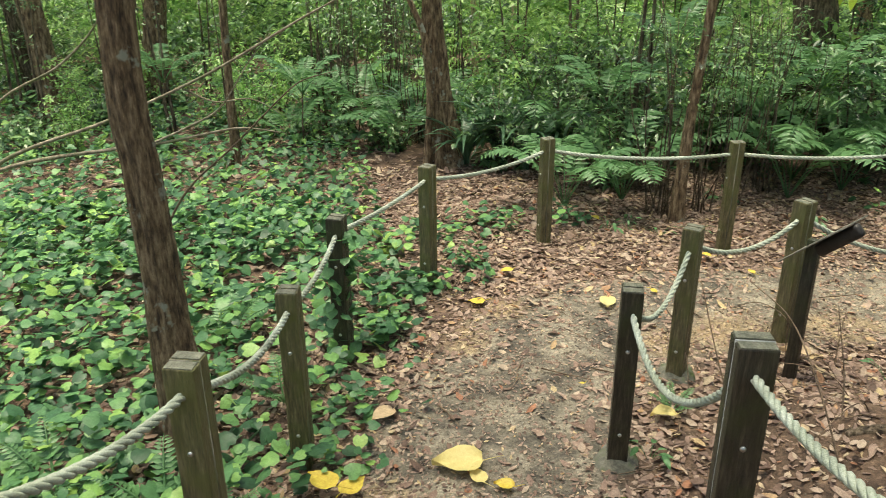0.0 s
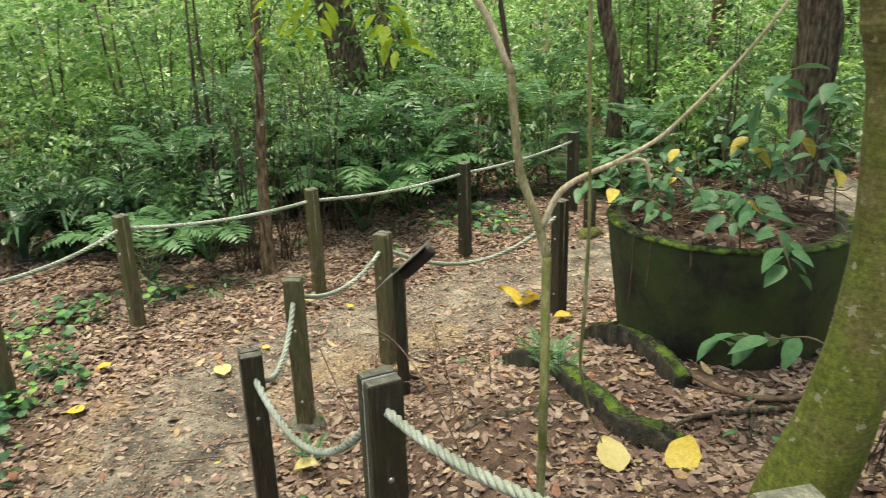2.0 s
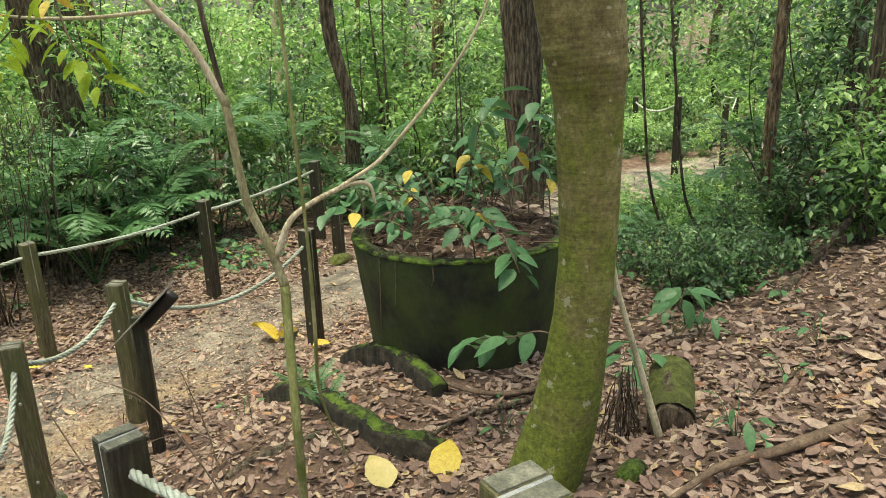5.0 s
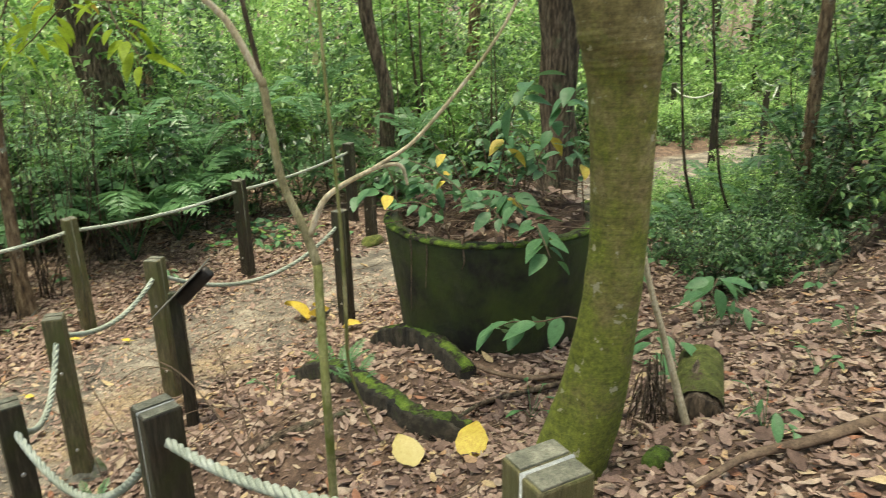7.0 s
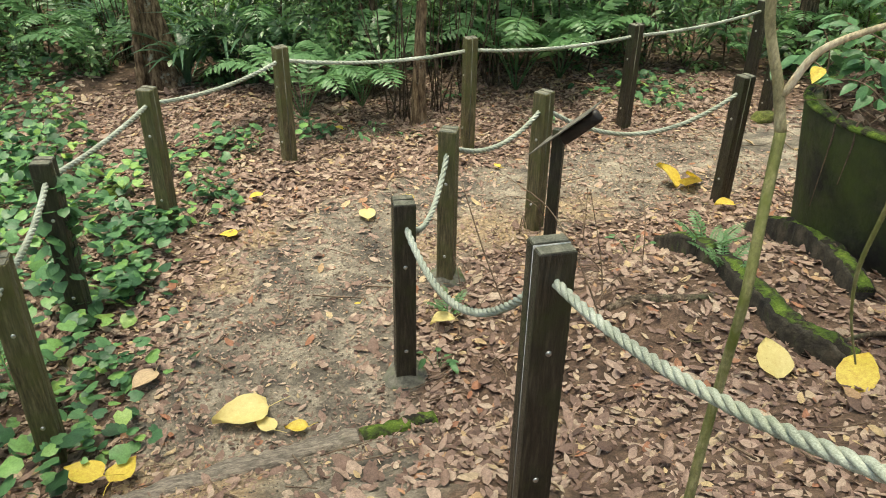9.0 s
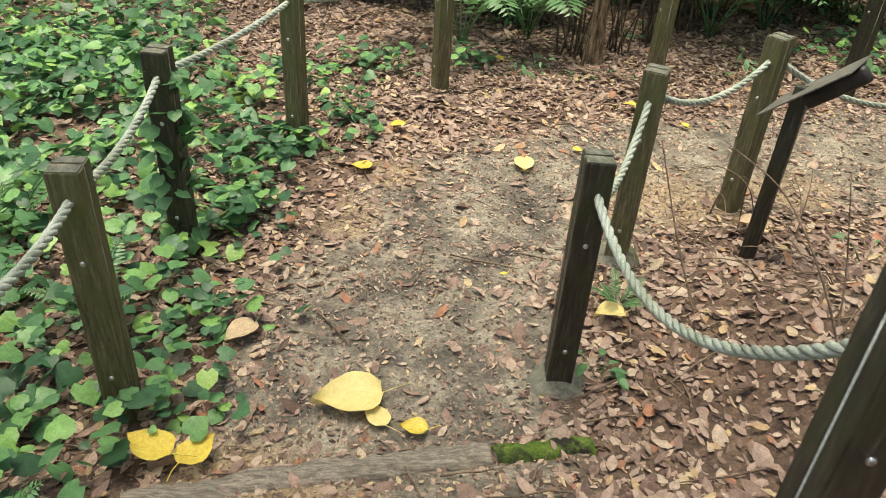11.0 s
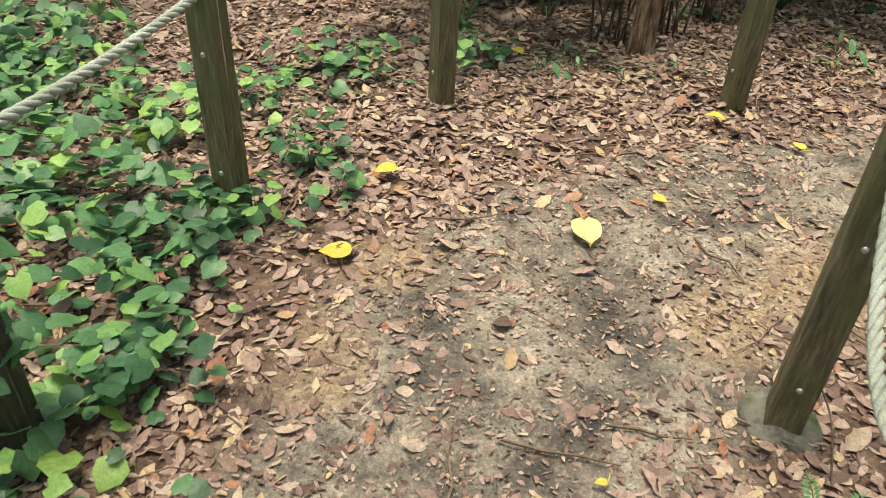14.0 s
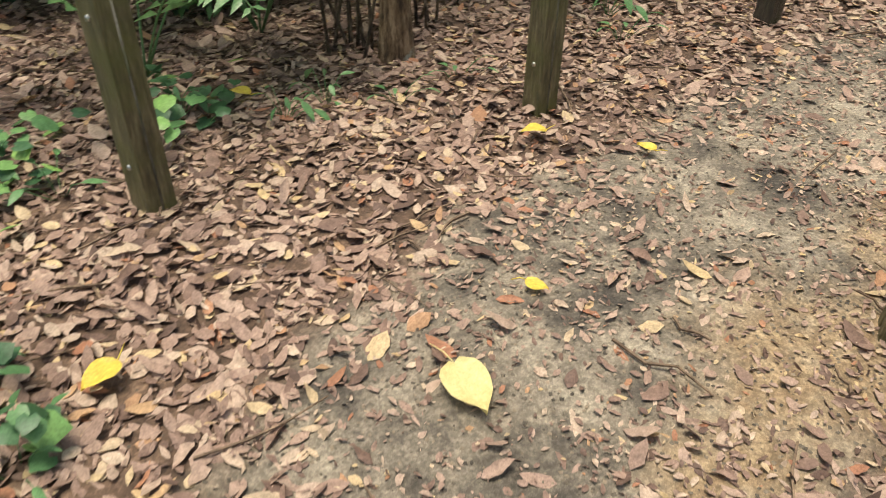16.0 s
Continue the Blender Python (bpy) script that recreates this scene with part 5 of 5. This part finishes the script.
branch("dead_branch", [(-1.9, 5.2, 1.72), (-1.7, 5.25, 1.62), (-1.45, 5.3, 1.63), (-1.2, 5.3, 1.5)], [0.007, 0.006, 0.005, 0.002], DEADWOOD, "thin bare twig of a dead branch over the groundcover")
branch("dead_branch", [(-2.3, 5.3, 0.5), (-2.0, 5.25, 0.95), (-1.6, 5.2, 1.3), (-1.1, 5.2, 1.75), (-0.8, 5.2, 1.85)], [0.01, 0.009, 0.007, 0.005, 0.002], TWIG, "thin crooked dead stem standing in the groundcover")
branch("fallen_branch", [(3.3, 0.35, 1.2), (3.0, 0.53, 1.18), (2.8, 0.68, 1.13), (2.68, 0.83, 1.07), (2.45, 0.92, 1.02)], [0.028, 0.026, 0.022, 0.018, 0.01], TWIG, "fallen brown branch half buried on the bank")
branch("fallen_branch", [(4.5, 2.2, 0.5), (3.68, 2.39, 0.46), (3.45, 2.75, 0.47), (3.48, 3.2, 0.55)], [0.018, 0.017, 0.014, 0.008], TWIG, "thin fallen branch at the foot of the well")
branch("fallen_branch", [(3.9, 2.1, 0.5), (3.53, 2.35, 0.46), (3.16, 2.52, 0.45), (2.9, 2.5, 0.47)], [0.022, 0.02, 0.016, 0.012], BARK_DARK, "dark fallen branch beside the kerb")
branch("fallen_branch", [(2.1, 3.3, 0.3), (2.25, 3.25, 0.36), (2.44, 3.12, 0.41), (2.6, 3.08, 0.43)], [0.03, 0.035, 0.032, 0.02], BARK_DARK, "short black rotten branch on the soil")
branch("leaning_stick", [(2.94, 1.5, 2.1), (2.94, 1.43, 1.64), (2.98, 1.34, 1.29), (3.04, 1.22, 0.84)], [0.008, 0.012, 0.015, 0.018], BARK_PALE, "thin pale dead stem leaning beside the mossy tree")
branch("vine", [(6.9, 2.9, 0.4), (6.5, 2.95, 1.1), (6.2, 2.9, 1.8), (6.0, 2.9, 3.0), (5.9, 2.9, 5.0)], [0.014, 0.014, 0.013, 0.012, 0.01], BARK_DARK, "thin dark vine hanging on the bank", "vine")
branch("vine", [(7.3, 2.7, 0.4), (6.9, 2.8, 1.0), (6.6, 2.8, 1.9), (6.4, 2.85, 3.2), (6.3, 2.9, 5.0)], [0.014, 0.014, 0.013, 0.012, 0.01], BARK_DARK, "thin dark vine hanging on the bank", "vine")
branch("dry_stalk", [(2.0, 3.05, 0.2), (1.93, 3.3, 0.55), (1.9, 3.7, 0.75), (1.8, 4.1, 0.8)], [0.005, 0.005, 0.004, 0.002], TWIG, "thin dry stalk beside the rail", "stalk")
branch("dry_stalk", [(2.05, 3.25, 0.2), (2.12, 3.45, 0.5), (2.08, 3.6, 0.9)], [0.005, 0.004, 0.002], TWIG, "thin dry stalk beside the rail", "stalk")
branch("dry_stalk", [(1.72, 3.7, 0.0), (1.63, 3.95, 0.35), (1.55, 4.2, 0.75)], [0.006, 0.005, 0.003], TWIG, "thin dry stalk beside the rail", "stalk")


dry = random.Random(52)
for k in range(16):
    x, y = dry.choice(((2.15, 4.1), (2.4, 4.55), (1.75, 3.95), (2.3, 3.6)))
    x, y = x + dry.uniform(-0.25, 0.25), y + dry.uniform(-0.25, 0.25)
    w = Vector((dry.uniform(-0.35, 0.35), dry.uniform(-0.35, 0.35), 0))
    h = dry.uniform(0.12, 0.45)
    p = Vector((x, y, lie(x, y) - 0.02))
    branch("dry_stalk", [p, p + w * 0.4 + Vector((0, 0, h * 0.8)), p + w + Vector((0, 0, h)), p + w * 1.7 + Vector((0, 0, h * 0.75))], [0.0035, 0.003, 0.0025, 0.0015], TWIG, "thin dry stalk bending over the litter by the sign", "stalk")


def mossy_log():
    ob = thing("log", pose(3.35, 1.32, lie(3.35, 1.32)), "short cut log with mossy bark lying on the bank", "log")
    way = Vector((0.35, 0.16, 0.02))
    bm = bmesh.new()
    tube(bm, [-way * 0.7 + Vector((0, 0, 0.07)), Vector((0, 0, 0.08)), way * 0.55 + Vector((0, 0, 0.07))], [0.105, 0.108, 0.1], 18, 0.18, 3)
    part("bark", bm, BARK_DARK, ob)
    bm = bmesh.new()
    rows = []
    for i in range(9):
        p = -way * 0.62 + way * 1.16 * i / 8 + Vector((0, 0, 0.075))
        side = Vector((-0.16, 0.35, 0)).normalized()
        rows.append([bm.verts.new(p + side * (0.112 * math.cos(a)) + Vector((0, 0, 0.116 * math.sin(a) + 0.012 * noise.noise(p * 9 + side * a * 5)))) for a in (radians(15 + 150 * k / 10) for k in range(11))])
    for a, b in zip(rows, rows[1:]):
        for k in range(10):
            bm.faces.new((a[k], a[k + 1], b[k + 1], b[k]))
    part("moss_coat", bm, LOG_MOSS, ob, "thick green moss on top of the log")


mossy_log()


def stone(x, y, size, label, mat, seed):
    ob = thing("stone", pose(x, y, lie(x, y)), label, "stone")
    bm = bmesh.new()
    bmesh.ops.create_icosphere(bm, subdivisions=3, radius=1.0)
    for v in bm.verts:
        k = 1 + 0.22 * noise.noise(v.co * 1.6 + Vector((seed, 0, 0))) + 0.06 * noise.noise(v.co * 6)
        v.co = Vector((v.co.x * size[0] * k, v.co.y * size[1] * k, v.co.z * size[2] * k + size[2] * 0.35))
    part("body", bm, mat, ob)


stone(2.66, 1.17, (0.085, 0.05, 0.05), "small stone covered with bright green moss", MOSS, 1)
stone(5.72, 6.42, (0.15, 0.11, 0.08), "greenish concrete lump beside the trail", LOG_MOSS, 2)
stone(-0.62, 6.3, (0.14, 0.1, 0.07), "low stone covered with moss in the groundcover", MOSS, 3)


def root_clump():
    x, y = 3.05, 1.42
    ob = thing("root_clump", pose(x, y, lie(x, y)), "clump of thin dark hanging roots beside the mossy tree", "roots")
    rr = random.Random(91)
    for k in range(34):
        a, r, h = rr.uniform(0, 6.28), rr.uniform(0.01, 0.08), 0.34 + rr.uniform(-0.14, 0.06)
        bend = [(math.cos(a) * r * q + rr.uniform(-0.012, 0.012), math.sin(a) * r * q + rr.uniform(-0.012, 0.012), z) for q, z in ((0.5, h), (0.8, h * 0.75), (0.9, h * 0.5), (1.2, h * 0.25), (1.4, -0.03))]
        bm = bmesh.new()
        tube(bm, bend, [0.002, 0.003, 0.0035, 0.003, 0.002], 5)
        part("root", bm, BARK_DARK, ob)


root_clump()
branch("dead_branch", [(5.17, 1.42, 0.79), (6.05, 1.44, 0.83), (7.05, 1.28, 1.17)], [0.03, 0.035, 0.03], BARK_DARK, "dark dead branch leaning down the bank", "branch")
branch("vine", [(1.06, 1.0, 1.86), (1.03, 1.01, 1.95), (1.0, 1.0, 2.05), (0.98, 0.97, 2.18), (0.965, 0.95, 2.36), (0.955, 0.95, 2.6), (0.95, 0.95, 3.0), (0.95, 0.95, 6.5)], [0.0015, 0.002, 0.003, 0.0035, 0.003, 0.003, 0.003, 0.003], SAPLING, "thin pale aerial root hanging straight beside the forked sapling", "vine")


# ---- plants on and round the well, climbing leaves, hanging leaves ----
def leafy_twig(name, pts, rad, leaves, size, mat, label, seed, tilt=-0.35, blade=BROAD, yellow=0):
    """A thin twig with its leaves, each a part of it; the last few may have turned yellow."""
    rng = np.random.RandomState(seed)
    x, y, z = pts[0]
    ob = thing(name, Matrix.Translation((x, y, z)), label, "plant")
    cp, cr = curve_points([Vector(p) - Vector((x, y, z)) for p in pts], rad, 6)
    bm = bmesh.new()
    tube(bm, cp, cr, 5)
    part("twig", bm, TWIG, ob)
    for k in range(leaves):
        u = (0.3 + 0.7 * (k + 1) / leaves) * (len(cp) - 1)
        p, q = cp[int(u)], cp[max(int(u) - 1, 0)]
        way = (p - q).normalized() if (p - q).length > 1e-5 else Vector((0, 0, 1))
        side = way.cross(Vector((0, 0, 1))).normalized() * (1 if k % 2 else -1)
        out = (side + way * 0.5 + Vector(rng.normal(0, 0.3, 3))).normalized()
        yaw = np.array([math.atan2(-out.x, out.y)])
        p = p + out * rng.uniform(0.01, 0.05)
        me = bulk("leaf", [(blade, np.array([tuple(p)]), turns_of(rng, 1, size, tilt, 0.3, yaw=yaw))], YELLOW if k in range(2, 2 + yellow) else mat)
        leaf = new("leaf", me)
        leaf.parent = ob


WELL_TWIGS = [
    ([(3.75, 3.7, 1.1), (3.65, 3.75, 1.38), (3.58, 3.85, 1.45), (3.5, 3.95, 1.42)], 7, (0.1, 0.16), 1), ([(3.75, 3.3, 1.1), (3.65, 3.3, 1.34), (3.6, 3.45, 1.42), (3.55, 3.6, 1.4)], 8, (0.1, 0.17), 0),
    ([(3.85, 2.9, 1.1), (3.75, 2.85, 1.34), (3.72, 2.95, 1.45), (3.7, 3.1, 1.46)], 8, (0.11, 0.18), 0), ([(4.3, 3.9, 1.1), (4.2, 4.0, 1.4), (4.1, 4.1, 1.6), (4.05, 4.2, 1.62)], 8, (0.1, 0.16), 0),
    ([(4.0, 3.2, 1.2), (3.98, 3.05, 1.7), (3.92, 2.9, 2.05), (3.9, 2.75, 2.25)], 11, (0.15, 0.24), 2), ([(4.1, 3.3, 1.2), (3.95, 3.4, 1.45), (3.85, 3.62, 1.6), (3.8, 3.85, 1.65)], 10, (0.1, 0.16), 2),
    ([(4.1, 3.0, 1.2), (3.95, 3.0, 1.42), (3.88, 2.9, 1.5), (3.8, 2.75, 1.46)], 9, (0.13, 0.2), 1), ([(4.0, 2.9, 1.2), (3.85, 2.7, 1.38), (3.75, 2.55, 1.32), (3.7, 2.45, 1.22)], 7, (0.12, 0.19), 0),
    ([(4.3, 3.6, 1.2), (4.2, 3.7, 1.55), (4.05, 3.8, 1.75), (4.0, 3.9, 1.8)], 9, (0.1, 0.16), 1), ([(4.5, 3.3, 1.2), (4.6, 3.2, 1.6), (4.6, 3.0, 1.95), (4.55, 2.9, 2.1)], 10, (0.12, 0.2), 1),
    ([(4.2, 3.2, 1.2), (4.1, 3.2, 1.4), (3.95, 3.25, 1.48), (3.85, 3.3, 1.42)], 8, (0.1, 0.17), 0), ([(4.6, 3.7, 1.2), (4.7, 3.8, 1.5), (4.7, 3.9, 1.8)], 8, (0.1, 0.17), 1)]
wr = random.Random(44)
for k in range(16):
    a, r = radians(wr.uniform(-55, 135)), wr.uniform(0.35, 0.68)
    bx, by = WELL[0] + r * math.cos(a), WELL[1] + r * math.sin(a)
    dx, dy, up = wr.uniform(-0.35, 0.1), wr.uniform(-0.3, 0.25), wr.uniform(0.15, 0.6)
    WELL_TWIGS.append(([(bx, by, 1.15), (bx + dx * 0.4, by + dy * 0.4, 1.28 + up * 0.6), (bx + dx, by + dy, 1.28 + up)], wr.randint(5, 9), (0.08, 0.16), 1 if k % 6 == 0 else 0))
for k, (pts, n, size, yel) in enumerate(WELL_TWIGS):
    leafy_twig("well_plant", pts, [0.007] + [0.005] * (len(pts) - 2) + [0.003], n + 4, (size[0] * 0.85, size[1] * 1.0), (COVER, COVER, BLUEGREEN)[k % 3], "broad-leaved plant growing out of the old well", 60 + k, tilt=-0.25, yellow=yel)
for k, (deg, ln) in enumerate(((176, 0.42), (186, 0.22), (205, 0.05), (236, 0.07))):
    o = Vector((math.cos(radians(deg)), math.sin(radians(deg)), 0))
    p0 = Vector((*WELL, 1.2)) + o * 0.7
    branch("root", [p0, p0 + o * 0.09 + Vector((0.03, 0.02, 0.05)), p0 + o * 0.125 + Vector((0.04, 0.0, -0.08)), p0 + o * 0.13 + Vector((0.05, 0.03, -0.1 - ln))], [0.006, 0.007, 0.005, 0.002], TWIG, "thin dry root hanging over the rim of the well", "root")
def well_leaves():
    rr, got = random.Random(66), []
    while len(got) < 380:
        a, r = rr.uniform(0, 6.28), 0.66 * math.sqrt(rr.random())
        got.append((WELL[0] + r * math.cos(a), WELL[1] + r * math.sin(a), well_fill(r * math.cos(a), r * math.sin(a)) + rr.uniform(0.005, 0.05)))
    got = np.array(got)
    rn = np.random.RandomState(66)
    return bulk("leaf_litter", [(curled(70 + k), got[k::4], turns_of(rn, len(got[k::4]), (0.06, 0.13), 0.0, 0.3)) for k in range(4)], LITTER)


stuff("leaf_litter", well_leaves(), "dry leaves that fill the top of the old well", "leaf litter")
for k in range(110):
    q = random.Random(k)
    a, r = q.uniform(0, 6.28), q.uniform(0.1, 0.72)
    p0 = Vector((WELL[0] + r * math.cos(a), WELL[1] + r * math.sin(a), max(1.2, well_fill(r * math.cos(a), r * math.sin(a))) + q.uniform(0.01, 0.09)))
    w = Vector((q.uniform(-0.2, 0.2), q.uniform(-0.25, 0.25), q.uniform(-0.05, 0.05)))
    j1, j2 = (Vector((q.uniform(-0.05, 0.05), q.uniform(-0.05, 0.05), q.uniform(-0.02, 0.08))) for _ in range(2))
    branch("dead_twig", [p0 - w, p0 - w * 0.4 + j1, p0 + w * 0.3 + j2, p0 + w], [0.005, 0.004, 0.0035, 0.002], TWIG, "dead brown twig lying across the top of the well", "twig")
leafy_twig("bank_plant", [(3.3, 1.75, 1.0), (3.22, 1.95, 1.13), (3.2, 2.15, 1.06), (3.2, 2.35, 1.0), (3.2, 2.48, 0.92)], [0.006, 0.005, 0.004, 0.004, 0.002], 10, (0.14, 0.2), COVER, "leafy twig reaching out in front of the well", 81)
leafy_twig("bank_plant", [(3.55, 1.45, 0.75), (3.5, 1.5, 1.0), (3.35, 1.55, 1.12), (3.2, 1.5, 1.1)], [0.006, 0.005, 0.004, 0.002], 7, (0.13, 0.2), COVER, "broad-leaved plant beside the mossy tree", 82)
leafy_twig("bank_plant", [(4.9, 1.9, 0.58), (4.8, 1.9, 0.85), (4.6, 1.8, 0.98), (4.4, 1.75, 0.95)], [0.006, 0.005, 0.004, 0.002], 8, (0.15, 0.22), COVER, "broad-leaved plant on the bank", 83)
for k, pts in enumerate(([(1.00, 1.91, 3.00), (1.06, 2.15, 2.76), (1.06, 2.40, 2.65), (1.06, 2.65, 2.57)], [(1.00, 1.91, 3.00), (1.06, 1.97, 2.79), (1.06, 1.91, 2.66), (1.09, 1.85, 2.57)], [(1.00, 1.97, 3.06), (1.03, 2.28, 2.88), (1.06, 2.71, 2.70), (1.06, 3.01, 2.54)])):
    leafy_twig("hanging_branch", pts, [0.004, 0.003, 0.0025, 0.0015], 20, (0.055, 0.09), HANGING, "hanging twig of large light green leaves", 90 + k, tilt=-0.55, blade=LONG, yellow=2)
r3 = random.Random(3)
for k in range(64):
    z = r3.uniform(0.1, 1.05)
    a = r3.uniform(0, 6.28)
    me = bulk("creeper_leaf", [(ROUND, np.array([(0.0, 0.0, 0.0)]), turns_of(np.random.RandomState(k), 1, (0.07, 0.12), -0.6, 0.3))], COVER)
    ob = tagged(new("creeper_leaf", me), "green heart-shaped creeper leaf on a rail post", "leaf", "creeper on the post")
    ob.matrix_world = pose(-0.72 + 0.075 * math.cos(a), 4.47 + 0.075 * math.sin(a), z)


# Posts of the rail far along the trail.
FARP = [post("rail_post", x, y, hgt, 20, "dark timber rail post far along the trail", TIMBER_DARK) for x, y, hgt in ((11.2, 4.8, 1.45), (15.2, 7.5, 0.95), (20.0, 9.0, 1.05), (13.5, 4.93, 1.1), (16.4, 5.8, 1.0), (20.7, 8.0, 0.9))]
for a, b in ((0, 1), (1, 2), (3, 4), (4, 5)):
    rope(FARP[a], FARP[b], 0.15, "pale rope of the rail far along the trail")


# Large yellow leaves, each a thing of its own.
def yellow_leaf(x, y, size, turn, lift=0.055, pitch=0, tone=YELLOW, label="large yellow fallen leaf on the soil"):
    rn = np.random.RandomState(int(abs(x * 100 + y * 31)))
    bm = bmesh.new()
    n, rows = 9, []
    wide, bow, cup = rn.uniform(0.31, 0.41), rn.uniform(-0.06, 0.14), rn.uniform(0.02, 0.16)
    for j in range(n + 1):
        t = j / n
        w = wide * (math.sin(math.pi * min(1, t ** 0.75 + 0.04)) ** 0.7 if t < 1 else 0.0) + 0.004
        rows.append([bm.verts.new((s * w * (1 + rn.uniform(-0.05, 0.05)) * size, (t + rn.uniform(-0.01, 0.01)) * size, size * (bow * math.sin(3.1 * t) + cup * abs(s) ** 1.5 + 0.03 * noise.noise((s * 2 + x, t * 4, y))))) for s in (-1, -0.5, 0, 0.5, 1)])
    for a, b in zip(rows, rows[1:]):
        for k in range(4):
            bm.faces.new((a[k], a[k + 1], b[k + 1], b[k]))
    ob = tagged(thing("fallen_leaf", pose(x, y, soil(x, y) + lift * (1 - 0.45 * trodden(x, y)), pitch, 0, turn) @ pose(0, -size / 2, 0), label, "leaf", "yellow fallen leaves"))
    part("blade", bm, tone, ob)
    bm = bmesh.new()
    tube(bm, [(0, 0, 0), (0.01, -0.2 * size, 0.005), (0.03, -0.45 * size, 0.0)], [0.0022, 0.002, 0.0016], 5)
    part("stalk", bm, tone, ob)


for x, y, s, turn in ((0.35, 3.16, 0.11, 80), (0.43, 5.89, 0.12, 120), (0.18, 5.31, 0.13, 95), 
                      (3.93, 4.68, 0.17, 80), (1.36, 7.25, 0.10, 40), (2.22, 6.31, 0.11, 70), (0.87, 4.16, 0.04, 90), (1.62, 5.57, 0.08, 200), (2.52, 5.98, 0.08, 20), (6.9, 3.1, 0.25, 60), (7.3, 2.9, 0.25, 160)):
    yellow_leaf(x, y, s, turn)
yellow_leaf(-0.58, 3.03, 0.19, 60, lift=0.12, label="bright yellow fallen leaf among the groundcover")
yellow_leaf(-0.42, 3.02, 0.16, -40, lift=0.12, label="bright yellow fallen leaf among the groundcover")
yellow_leaf(2.73, 2.23, 0.26, -58, lift=0.05, pitch=15, label="broad yellow leaf lying tilted by the kerb")
yellow_leaf(2.5, 2.50, 0.23, -20, lift=0.06, pitch=16, tone=PALE_YELLOW, label="folded pale yellow leaf by the kerb")
yellow_leaf(-0.36, 3.72, 0.17, 140, tone=TAN, label="large tan dry leaf at the edge of the trail")
yellow_leaf(1.21, 5.35, 0.2, 170, tone=CREAM, label="large pale cream fallen leaf on the trail")
yellow_leaf(2.35, 4.55, 0.2, 70, tone=TAN, label="tan fallen leaf beside the sign")
yellow_leaf(1.3, 3.78, 0.16, 100, tone=PALE_YELLOW, label="faded yellow leaf beside a post footing")
for x, y, s, turn in ((3.78, 5.28, 0.26, 40), (3.9, 5.1, 0.24, 160), (3.98, 5.2, 0.2, 100)):
    yellow_leaf(x, y, s, turn, lift=0.12, pitch=38, label="large yellow leaf caught upright in the litter")
yellow_leaf(0.10, 3.33, 0.28, 100, tone=PALE_YELLOW, label="large crumpled pale yellow leaf on the trail")
yellow_leaf(0.21, 3.24, 0.14, 30, tone=PALE_YELLOW, label="crumpled pale yellow leaf on the trail")
